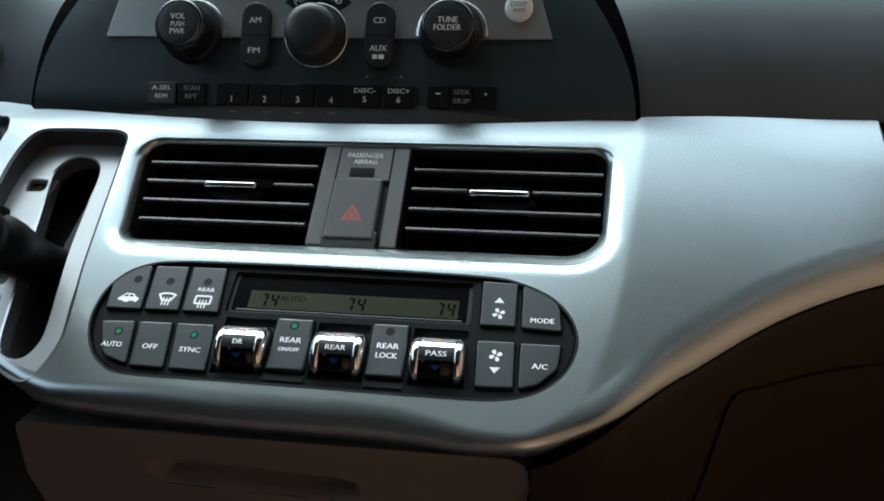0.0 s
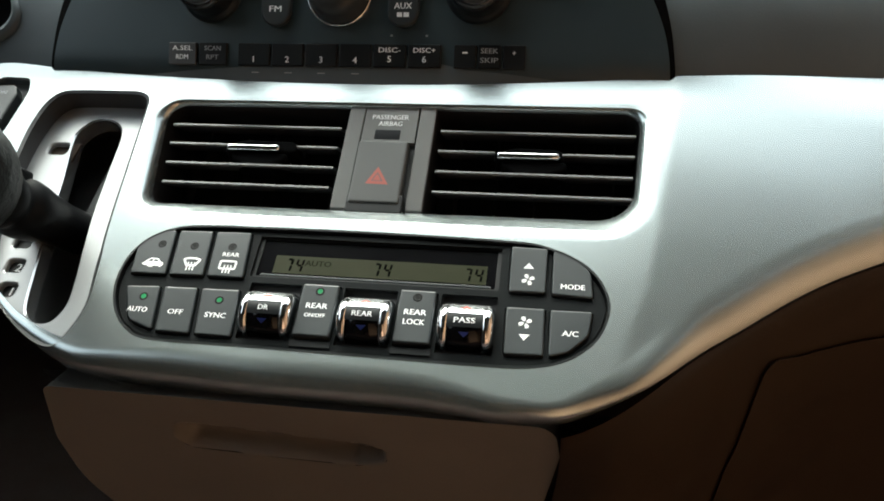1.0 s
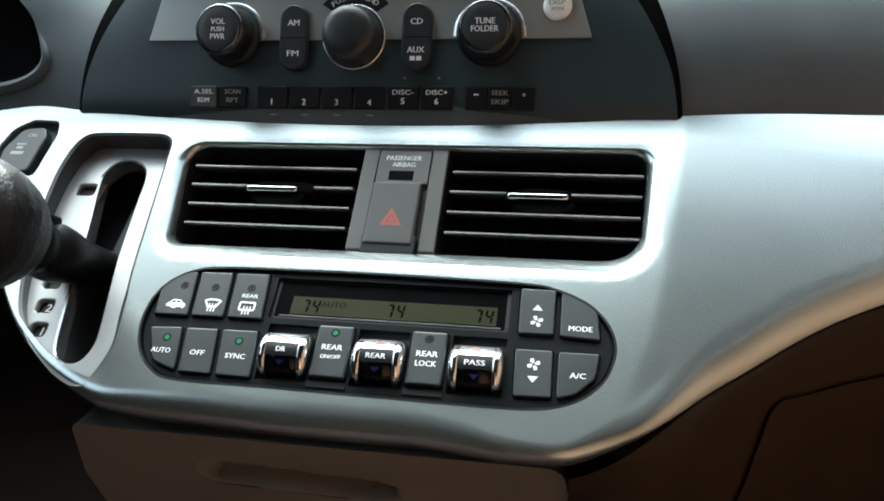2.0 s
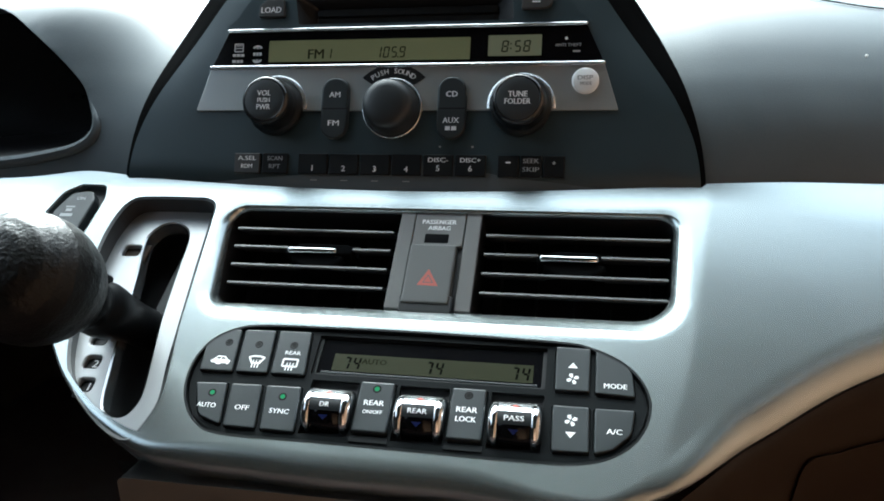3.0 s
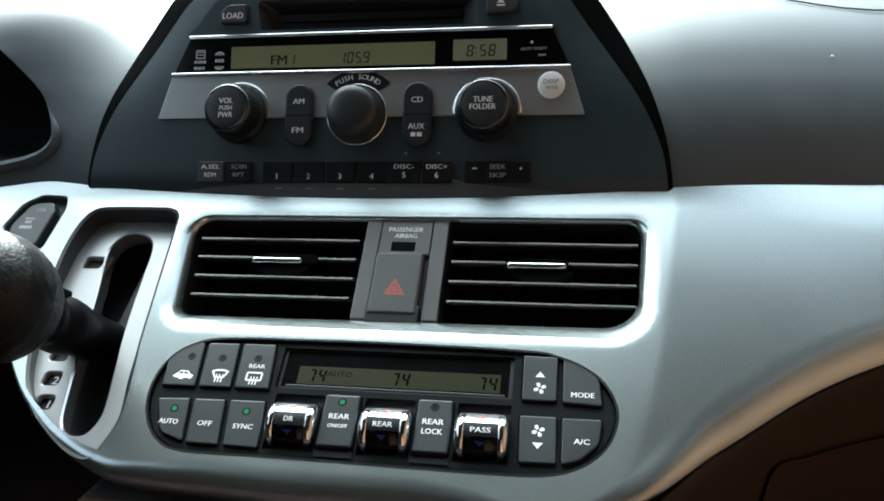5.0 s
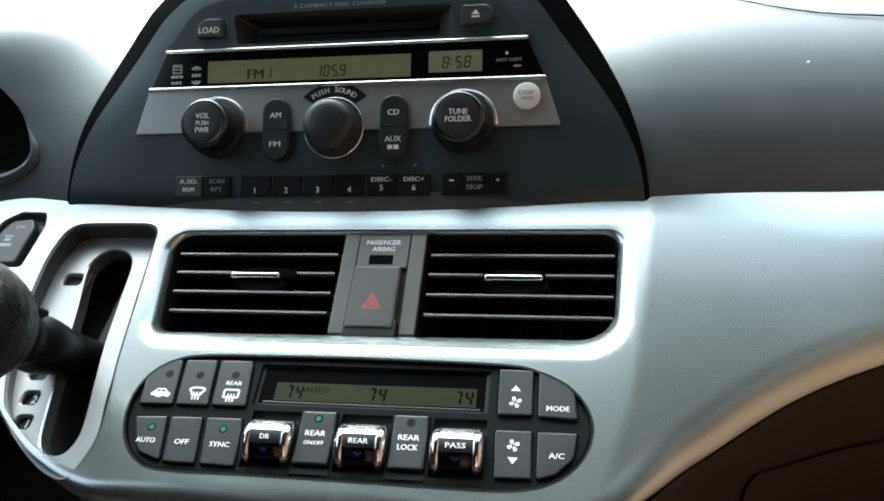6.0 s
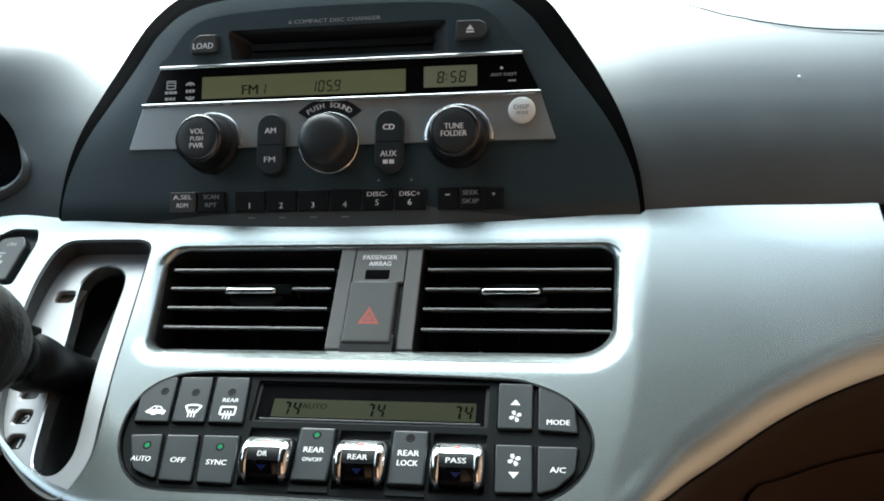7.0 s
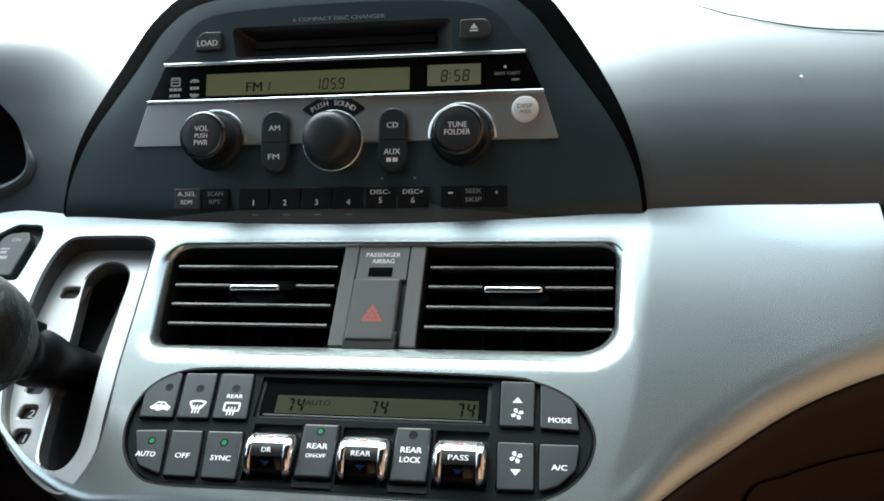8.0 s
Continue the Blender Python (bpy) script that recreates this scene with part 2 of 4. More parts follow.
def lathe(profile, n=40):
    """Turned about z; profile: rows of radius and height."""
    v = [(r * math.cos(2 * math.pi * k / n), r * math.sin(2 * math.pi * k / n), z) for r, z in profile for k in range(n)]
    f = [(a * n + k, a * n + (k + 1) % n, (a + 1) * n + (k + 1) % n, (a + 1) * n + k) for a in range(len(profile) - 1) for k in range(n)]
    f.append(tuple((len(profile) - 1) * n + k for k in range(n)))
    return v, f


def swept(shape, m):
    v, f = shape
    return [tuple(m @ Vector(p)) for p in v], f


def lettering(text, height, x, y, z, width=0.0, spacing=1.0, turn=0.0, bold=True):
    """Thin raised letters of the built-in font, centred on x, y. height: of a capital."""
    cu = bpy.data.curves.new("lettering", "FONT")
    cu.body, cu.align_x, cu.align_y = text, "CENTER", "CENTER"
    cu.size, cu.space_character, cu.resolution_u = 1.0, spacing, 2
    tmp = bpy.data.objects.new("lettering", cu)
    scene.collection.objects.link(tmp)
    me = bpy.data.meshes.new_from_object(tmp.evaluated_get(bpy.context.evaluated_depsgraph_get()))
    bpy.data.objects.remove(tmp)
    pts = [v.co.copy() for v in me.vertices]
    faces = [tuple(p.vertices) for p in me.polygons]
    bpy.data.meshes.remove(me)
    x0, x1 = min(p.x for p in pts), max(p.x for p in pts)
    y0, y1 = min(p.y for p in pts), max(p.y for p in pts)
    k = height / 0.70
    kx = width / (x1 - x0) if width else k
    c, s = math.cos(turn), math.sin(turn)
    out = []
    for p in pts:
        px, py = (p.x - (x0 + x1) / 2) * kx, (p.y - (y0 + y1) / 2) * k
        out.append((x + px * c - py * s, y + px * s + py * c, z))
    if bold:
        w = 0.032 * height
        return joined((out, faces), ([(a - w, b, q - 0.015) for a, b, q in out], faces), ([(a + w, b, q + 0.015) for a, b, q in out], faces))
    return out, faces


SEGMENTS = {"0": "abcdef", "1": "bc", "4": "bcfg", "5": "acdfg", "7": "abc", "8": "abcdefg", "9": "abcdfg"}


def digits(text, x, y, h, w, gap, z, thick=0.8):
    """Seven-segment figures, slanted, as flat bars."""
    shapes = []
    for ch in text:
        if ch == ".":
            shapes.append(bar(x - gap * 0.6, y, x - gap * 0.6 + thick, y + thick, z - 0.02, z))
            continue
        if ch == ":":
            shapes += [bar(x, y + h * q, x + thick, y + h * q + thick, z - 0.02, z) for q in (0.25, 0.65)]
            x += thick + gap
            continue
        t, m = thick, h / 2
        for sname, (a, b, c, d) in {"a": (t, h - t, w - t, h), "b": (w - t, m + t * 0.3, w, h - t * 0.4), "c": (w - t, t * 0.4, w, m - t * 0.3), "d": (t, 0, w - t, t),
                                    "e": (0, t * 0.4, t, m - t * 0.3), "f": (0, m + t * 0.3, t, h - t * 0.4), "g": (t, m - t / 2, w - t, m + t / 2)}.items():
            if sname in SEGMENTS[ch]:
                v, f = bar(x + a, y + b, x + c, y + d, z - 0.02, z)
                shapes.append(([(p[0] + (p[1] - y) * 0.12, p[1], p[2]) for p in v], f))
        x += w + gap
    return joined(*shapes)


def flat(outline, z):
    return [(x, y, z) for x, y in outline], [tuple(range(len(outline)))]


def inside(x, y, poly):
    hit = False
    for i in range(len(poly)):
        (x0, y0), (x1, y1) = poly[i - 1], poly[i]
        if (y0 > y) != (y1 > y) and x < (x1 - x0) * (y - y0) / (y1 - y0) + x0:
            hit = not hit
    return hit


def near(x, y, poly, d):
    p = Vector((x, y))
    for i in range(len(poly)):
        a, b = Vector(poly[i - 1]), Vector(poly[i])
        e = b - a
        t = max(0, min(1, (p - a).dot(e) / max(e.length_squared, 1e-9)))
        if (a + e * t - p).length < d:
            return True
    return False


def dense(outline, step):
    out = []
    for i in range(len(outline)):
        a, b = Vector(outline[i - 1]), Vector(outline[i])
        k = max(1, int((b - a).length / step))
        out += [tuple(a + (b - a) * (j / k)) for j in range(k)]
    return out


def sheet(outer, holes, step, f, extra=()):
    """A sheet with holes over a flat outline, bent by f(x, y) into space. Returns verts, faces."""
    pts, edges = [], []
    for loop in (outer, *holes):
        k = len(pts)
        pts += [Vector(p) for p in loop]
        edges += [(k + i, k + (i + 1) % len(loop)) for i in range(len(loop))]
    xs, ys = [p[0] for p in outer], [p[1] for p in outer]
    nx, ny = int((max(xs) - min(xs)) / step), int((max(ys) - min(ys)) / step)
    for i in range(nx + 1):
        for j in range(ny + 1):
            x = min(xs) + (i + 0.5 * (j % 2)) * step
            y = min(ys) + j * step
            if inside(x, y, outer) and not near(x, y, outer, step * 0.5) and not any(inside(x, y, h) or near(x, y, h, step * 0.5) for h in holes):
                pts.append(Vector((x, y)))
    if extra:
        fixed = sum(len(loop) for loop in (outer, *holes))
        more = np.array(extra)
        pts = pts[:fixed] + [p for p in pts[fixed:] if np.hypot(more[:, 0] - p.x, more[:, 1] - p.y).min() > 1.7]
        pts += [Vector(p) for p in extra if inside(*p, outer) and not near(*p, outer, 0.8) and not any(inside(*p, h) or near(*p, h, 0.8) for h in holes)]
    v, e, faces, _, _, _ = geometry.delaunay_2d_cdt(pts, edges, [], 0, 1e-5)
    keep = []
    for face in faces:
        cx, cy = sum(v[i].x for i in face) / len(face), sum(v[i].y for i in face) / len(face)
        if inside(cx, cy, outer) and not any(inside(cx, cy, h) for h in holes):
            keep.append(tuple(face))
    return [f(p.x, p.y) for p in v], keep


def wall_between(a, b, closed=True):
    n = len(a)
    return list(a) + list(b), [(i, (i + 1) % n, n + (i + 1) % n, n + i) for i in range(n if closed else n - 1)]


def strip(us, ds, f):
    v = [f(u, d) for u in us for d in ds]
    n = len(ds)
    return v, [(i * n + j, (i + 1) * n + j, (i + 1) * n + j + 1, i * n + j + 1) for i in range(len(us) - 1) for j in range(n - 1)]


def table(x, rows):
    return float(np.interp(x, [r[0] for r in rows], [r[1] for r in rows]))


def smoothstep(a, b, x):
    t = max(0.0, min(1.0, (x - a) / (b - a)))
    return t * t * (3 - 2 * t)


def softened(rows, x0, x1, reach):
    """The same line with its corners rounded off."""
    qs = np.arange(-reach, reach + 1, reach / 6)
    w = 1 - np.abs(qs) / (reach + 2)
    return [(float(x), float(sum(table(x + q, rows) * k for q, k in zip(qs, w)) / w.sum())) for x in np.arange(x0, x1 + 1, 5)]


# ------------------------------------------------------------ silver fascia
TOP_EDGE = [(-848, 108), (-420, 112), (-300, 119.5), (-278, 121), (-258, 124.5), (-243, 128), (-226, 126), (-205, 123), (-185, 120.8), (-137, 117.9), (-68, 115), (-4, 115.3), (57, 118.3), (116, 122.8), (146, 128.8), (190, 135), (240, 141.5), (360, 153)]
TOP_EDGE = [p for p in softened(TOP_EDGE, -420, 360, 16) if p[0] < -186] + [p for p in softened(TOP_EDGE, -420, 360, 42) if p[0] > -184]
CREASE = [(-60, 90), (-21, 98), (3, 105.7), (32, 111.7), (71, 117.4), (111, 122.2), (140, 124)]
LOW_EDGE = [(-420, 88), (-300, 78), (-245, 55), (-214, 14), (-193, -12), (-170, -33), (-150, -46), (-132, -54), (-100, -58), (-50, -60), (0, -60), (50, -59), (75, -53),
            (89, -41), (110, -21), (134.6, -1), (161.6, 21.5), (188.5, 38), (214.5, 50.5), (232, 57.5), (300, 76), (360, 84)]
LOW_EDGE = [p for p in softened(LOW_EDGE, -420, 360, 9) if p[0] < 118] + [p for p in softened(LOW_EDGE, -420, 360, 26) if p[0] > 118]
WING = 0.105


vent_lip = rounded([(-131, 32.5), (104, 32.5), (108.5, 104), (-142.5, 103.5)], [14, 20, 9, 13], 8)


def gap_to(x, y, poly):
    """Millimetres from a point to an outline."""
    p, best = Vector((x, y)), 1e9
    for i in range(len(poly)):
        a, e = Vector(poly[i - 1]), Vector(poly[i]) - Vector(poly[i - 1])
        t = max(0.0, min(1.0, (p - a).dot(e) / max(e.length_squared, 1e-9)))
        best = min(best, (a + e * t - p).length)
    return best


def fascia(x, s):
    """The bent silver surface, from millimetres across and up the slope."""
    top = table(x, TOP_EDGE)
    reach = 12 + 24 * smoothstep(100, 230, x)
    edge = x - table(s, CREASE)
    h = -WING * (edge if edge > 2 else (edge + 2) ** 2 / 8 if edge > -2 else 0.0)
    if -156 < x < 122 and 18 < s < 118:
        d = 7 - (0 if inside(x, s, vent_lip) else gap_to(x, s, vent_lip))
        if d > 0:
            h -= d ** 3 * 0.0045 * (1 - 0.8 * smoothstep(70, 100, s))
    r = top - s
    if r < reach:
        h -= (reach - r) ** 2 * (-0.13 + 0.28 * smoothstep(100, 230, x)) / (2 * reach)
    return place(FACE, x, s, h)


low_line = [p for p in dense(LOW_EDGE + [(360, 100), (-420, 100)], 4)]
low_line = sorted((p for p in low_line if not (p[1] == 100 or abs(p[0]) >= 419.9)), key=lambda p: p[0])
low_line = [p for p in low_line if p[1] <= table(p[0], LOW_EDGE) + 0.5]


def curl(x):
    """The radius by which the low edge rolls over."""
    return (2.2 + 10.8 * smoothstep(-205, -80, x)) * (1 - smoothstep(0, 112, x)) + 5.5 * smoothstep(70, 150, x)


def outward(i):
    a, b = Vector(low_line[max(0, i - 3)]), Vector(low_line[min(len(low_line) - 1, i + 3)])
    e = (b - a).normalized()
    return Vector((e.y, -e.x))


flat_low = [tuple(Vector(p) - outward(i) * 1.6 * curl(p[0])) for i, p in enumerate(low_line)]
outline_low = flat_low + list(reversed(TOP_EDGE))
recess_lip = spline([(-137, -34), (-133.8, -20), (-136, 0), (-139.4, 21), (-143.2, 60), (-146.2, 92), (-148, 103), (-154, 107.6), (-164, 108.3), (-190, 108.2), (-200.5, 106.5), (-206, 99), (-208.3, 85), (-208, 69),
                     (-204.5, 40), (-198.5, 14), (-191, -5), (-181, -18.5), (-170, -28), (-158, -36.5), (-147, -41.3), (-141, -40.5)], 4)
climate_lip = spline([(-98, -35), (-55, -35.2), (-5, -35.6), (32, -35.9), (60, -35.2), (76, -30.5), (87, -20.5), (91.5, -7), (88.5, 5), (80, 14.8), (66, 21.5), (49, 24.2), (-15, 25.4), (-60, 25.2), (-92, 24.6),
                      (-107, 22.2), (-118, 15.5), (-124, 5), (-125, -8), (-121, -20.5), (-112, -30.5)], 5)
switch_lip = rounded([(-250, 76), (-221.5, 76), (-220, 106), (-223, 116.3), (-240, 117), (-250, 110), (-255, 92)], [3, 3, 8, 5, 6, 10, 8], 4)
vent_lip_d = dense(vent_lip, 5)
recess_lip_d = dense(recess_lip, 4)
fascia_panel = thing("center_fascia", Matrix.Identity(4), "silver painted curved centre fascia holding vents, climate keys and gear gate", "dashboard trim", kind="structure")


def clip_outline(poly, x0, x1):
    def cut(p, keep, xc):
        out = []
        for i in range(len(p)):
            a, b = p[i - 1], p[i]
            if keep(a[0]) != keep(b[0]):
                t = (xc - a[0]) / (b[0] - a[0])
                out.append((xc, a[1] + (b[1] - a[1]) * t))
            if keep(b[0]):
                out.append(b)
        return out
    return cut(cut(poly, lambda x: x <= x1, x1), lambda x: x >= x0, x0)


def true_normals(ob):
    """Shade the sheet by the bent surface itself."""
    back, out = FACE.inverted(), []
    for vert in ob.data.vertices:
        p = back @ vert.co
        x, y = p.x * 1000, p.y * 1000
        across = fascia(x + 0.3, y) - fascia(x - 0.3, y)
        along_slope = fascia(x, y + 0.3) - fascia(x, y - 0.3)
        out.append(across.cross(along_slope).normalized())
    ob.data.normals_split_custom_set_from_vertices(out)


main_outline = clip_outline(outline_low, -420, 241.4)
side_outline = clip_outline(outline_low, 245.0, 360)
true_normals(mesh_object("fascia_skin", *sheet(main_outline, [vent_lip_d, recess_lip_d, climate_lip, switch_lip], 5.0, fascia, [(x, table(x, TOP_EDGE) - d) for x in np.arange(-300, 140, 2.5) for d in (1.3, 2.7, 4.5, 6.5, 9.0, 12.0)] + [(table(y, CREASE) + d, y) for y in np.arange(-36, 122, 3) for d in (-2.2, -0.7, 0.7, 2.2)] + [p for d in (1.2, 2.4, 3.8, 5.4, 7.4) for p in dense(inset(vent_lip, -d), 3.5)]), SILVER, fascia_panel, smooth=True))
mesh_object("passenger_panel_skin", *sheet(side_outline, [], 6.0, fascia), SILVER, fascia_panel, smooth=True)
for edge_x in (241.4, 245.0):
    col = [s for s in np.arange(62, 140, 4)]
    a = [fascia(edge_x, s) for s in col]
    down = FACE.to_3x3() @ Vector((0, 0, -0.012))
    mesh_object("panel_edge", *wall_between(a, [p + down for p in a], False), GAP, fascia_panel)


def lip_walls(loop, depth, mat, name, bevel=0.9):
    """The side of an opening: rounded lip, then straight down."""
    n = FACE.to_3x3() @ Vector((0, 0, 1))
    a = [fascia(x, s) for x, s in loop]
    small = inset(loop, bevel)
    b = [fascia(x, s) - n * 0.0009 for x, s in small]
    c = [p - n * depth for p in b]
    v, f = joined(wall_between(a, b), wall_between(b, c))
    return mesh_object(name, v, f, mat, fascia_panel, smooth=False)


lip_walls(climate_lip, 0.006, SILVER, "climate_opening_edge")
lip_walls(recess_lip_d, 0.020, RECESSSHADE, "gate_opening_edge", 1.6)
lip_walls(switch_lip, 0.006, SILVER, "switch_opening_edge")
vent_mouth = rounded([(-130, -3.0), (101, -2.0), (104.6, 58.2), (-137.5, 57.5)], [8, 18, 8, 10], 8)
lip = [fascia(x, s) for x, s in vent_lip]
mouth = [place(VENT, x, s) for x, s in vent_mouth]
into_duct = VENT.to_3x3() @ Vector((0, 0, -1))
funnel = []
for q in (0, 0.08, 0.18, 0.3, 0.45, 0.62, 0.8, 1):
    row = []
    for (x, y), (ox, oy), a, b in zip(vent_lip, inset(vent_lip, -0.6), lip, mouth):
        t0, span = (a - fascia(ox, oy)).normalized(), (b - a).length
        row.append(a * (2 * q ** 3 - 3 * q * q + 1) + t0 * span * 0.8 * (q ** 3 - 2 * q * q + q) + b * (3 * q * q - 2 * q ** 3) + into_duct * span * 0.9 * (q ** 3 - q * q))
    funnel.append(row)
n_lip = len(lip)
mesh_object("vent_surround", [p for row in funnel for p in row], [(k * n_lip + i, k * n_lip + (i + 1) % n_lip, (k + 1) * n_lip + (i + 1) % n_lip, (k + 1) * n_lip + i) for k in range(7) for i in range(n_lip)], SILVER, fascia_panel, smooth=True)

# ------------------------------------------------------------ air vents
def air_vent(x0, x1, tab0, tab1, corner, label):
    v = thing("air_vent", VENT, label, "air vent", "dashboard air vents")
    if corner < 0:
        shape = rounded([(x0, -3.0), (x1, -2.7), (x1, 58), (x0 - 7.5, 57.5)], [8, 0.5, 0.5, 10], 8)
    else:
        shape = rounded([(x0, -2.4), (x1 - 3.5, -2.0), (x1, 58.2), (x0, 58)], [0.5, 18, 8, 0.5], 8)
    n = len(shape)
    duct = wall_between([(x, y, -0.4) for x, y in shape], [(x, y, -34) for x, y in shape])
    part("duct", joined(duct, ([(x, y, -34) for x, y in shape], [tuple(range(n))])), BLACK, v)
    for i, y in enumerate((45.8, 34.0, 22.2, 10.6)):
        xa = x0 + (3 if corner > 0 else 3 - y * 0.115)
        xb = x1 - (3 if corner < 0 else 4.5 - y * 0.05)
        pieces = [(xa, xb)] if i != 1 else [(xa, tab0 - 1), (tab1 + (8 if corner < 0 else 1), xb)]
        for a, b in pieces:
            prof = [(-17, 7.0), (-2.0, -0.5), (-0.9, -0.95), (-0.3, -0.3), (-0.5, 0.75), (-1.6, 1.35), (-17, 8.9)]
            part("slat", ([(x, y + q, z) for x in (a, b) for z, q in prof],
                           [(k, k + 7, (k + 1) % 7 + 7, (k + 1) % 7) for k in range(7)] + [tuple(range(7)), tuple(range(13, 6, -1))]), SLAT, v)
    for k in range(5):
        x = x0 + (x1 - x0) * (k + 0.5) / 5
        part("vane", bar(x - 0.6, 0, x + 0.6, 56, -32, -20), BLACK, v)
    end = tab1 + (8 if corner < 0 else 1.4)
    hump = [(tab0 - 1.5, 29.2), (end, 30.6), (end + 0.4, 35.2), (end - 3, 37.0), (tab0 + 9, 37.4), (tab0 - 1.0, 34.2)]
    belly = [(tab0 + 1, 30.4), (tab0 + 3, 26.0), (tab0 + 10, 21.6), (tab1 - 4, 21.6), (tab1 + 3, 25.4), (tab1 + 4, 30.4)]
    t = part("thumb_slider", joined(prism(rounded(hump, 1.8, 4), -12, -0.2, 1.0), prism(rounded(belly, 3.5, 5), -12, -0.3, 2.2, 3)), GASKET, v, "black slider with a chrome front")
    part("chrome_strip", prism(box_outline(tab0, 29.9, tab1, 33.4, 1.4), -1, 2.6, 1.6, 6), CHROME, t, "polished chrome strip", True)
    return v


air_vent(-130, -38.8, -98.5, -70.5, -1, "black louvred dashboard air vent with a chrome thumb slider")
air_vent(5.8, 104.6, 37.6, 67.4, 1, "black louvred dashboard air vent with a chrome thumb slider")

# hazard switch block between the vents
block = thing("hazard_switch", VENT, "grey hazard warning switch block with a red triangle between the vents", "switch")
part("side_strip", prism(box_outline(-38.6, -1.5, -30.6, 58.6, 0.5), -10, 1.4, 0.5), DIVIDER, block)
part("side_strip", prism(box_outline(-2.4, -1.5, 5.6, 58.6, 0.5), -10, 1.4, 0.5), DIVIDER, block)
part("key_foot", prism(box_outline(-30.8, -4.6, -3.4, 6, 2.0), -6, 3.4, 0.8), RIM, block, "black foot under the key")
part("backing", bar(-30.6, -2, -2.4, 58, -10, -1), BLACK, block)
bag = part("airbag_indicator", prism(box_outline(-30.2, 37.0, -3.0, 58.2, 0.4), -6, 1.2, 0.4), DIVIDER, block, "grey passenger airbag indicator panel with a dark lens")
part("lens", prism(box_outline(-23.7, 38.8, -10.8, 44.6, 0.6), 1.0, 1.3, 0.1), GLOSS, bag)
part("lettering", joined(lettering("PASSENGER", 2.8, -17, 52.4, 1.3, 18.4), lettering("AIRBAG", 2.8, -16.6, 48.4, 1.3, 12)), WHITE, bag)
key = part("hazard_key", prism(rounded([(-30.0, 0.6), (-5.2, 0.6), (-5.2, 36.2), (-30.0, 36.2)], [1.2, 1.2, 1.2, 1.2], 4), -6, 4.2, 1.2, 3), HAZARDKEY, block, "raised grey key printed with a red triangle")
tri_out, tri_in = [(-22.8, 11.0), (-11.8, 10.8), (-17.8, 20.6)], [(-20.3, 12.5), (-14.4, 12.4), (-17.6, 17.6)]
part("triangle_mark", joined(ring(tri_out, tri_in, 4.1, 4.26), flat([(-19.5, 12.95), (-15.3, 12.85), (-17.5, 16.6)], 4.26)), REDPRINT, key)

# ------------------------------------------------------------ climate control
climate = thing("climate_control", FACE, "dark grey automatic climate control panel with keys, dials and green display", "climate control")
part("floor_plate", flat(inset(climate_lip, 0.4), -4.0), BLACK, climate)
part("edge_trim", ring(climate_lip, inset(climate_lip, 1.0), -4, 0.1), POD, climate)
plate_holes = []

Z0, Z1 = -4.0, 0.0


def indicator(k, x, y, z, lamp):
    """A small round lamp sunk in a dark collar."""
    part("indicator_recess", lathe([(2.0, 0.0), (1.85, 0.12), (1.35, 0.12), (1.15, -0.1)], 20), DARKLED, k, "", True, (x, y, z))
    part("indicator_light", prism(circle(x, y, 1.15, 16), z - 0.2, z + 0.04, 0.02), lamp, k)


def climate_key(corners, radii, mark=None, led=None, label="", text_mat=WHITE, rise=0.0):
    shape = rounded(corners, radii, 6)
    plate_holes.append(inset(shape, -0.55))
    k = part("key", prism(shape, Z0, Z1 + rise, 0.7, 3), BUTTON, climate, label)
    if mark:
        part("lettering", mark, text_mat, k)
    if led:
        indicator(k, led[0], led[1], rise, led[2])
    return k


Zt = Z1 + 0.06
car = [(-117, 2.2), (-116, 1.2), (-113.8, 1.0), (-113, 0.2), (-110.8, 0.2), (-110.2, 1.0), (-107.5, 1.0), (-106.9, 0.2), (-105.6, 1.4), (-105.4, 3.0), (-107.2, 4.0), (-109, 5.9), (-113, 6.1), (-115, 4.2)]
car = [(-111.2 + (x + 111.2) * 0.88 + 0.4, y * 0.8 + 0.6) for x, y in car]
climate_key([(-119.8, -2.8), (-103.1, -2.6), (-105.2, 21), (-112, 21), (-121.5, 13)], [1, 1, 1, 8, 4], flat(car, Zt), (-109.6, 13.2, DARKLED), "recirculation key with a white car symbol")
part("symbol_gap", joined(flat([(-113.5, 3.7), (-111.2, 3.7), (-111.0, 4.7), (-112.3, 4.8)], Zt + 0.04), flat([(-110.6, 3.7), (-108.2, 3.7), (-109.1, 4.7), (-110.5, 4.7)], Zt + 0.04)), BUTTON, climate)


def screen_icon(cx, cy, rear):
    """A heated screen: its outline, with short wavy arrows rising below it."""
    if rear:
        o = box_outline(cx - 4.1, cy - 1.5, cx + 4.1, cy + 3.4, 1.0)
    else:
        o = rounded([(cx - 2.3, cy - 1.2), (cx + 2.3, cy - 1.2), (cx + 4.6, cy + 2.7), (cx + 1.6, cy + 3.5), (cx - 1.6, cy + 3.5), (cx - 4.6, cy + 2.7)], 0.7, 3)
    s = [ring(o, inset(o, 0.95), Zt - 0.05, Zt)]
    for k in (-1.5, 0, 1.5):
        s.append(bar(cx + k - 0.35, cy - 3.3, cx + k + 0.35, cy - 0.4, Zt - 0.05, Zt))
        s.append(bar(cx + k - 0.1, cy - 0.5, cx + k + 0.5, cy + 0.9, Zt - 0.05, Zt))
    return joined(*s)


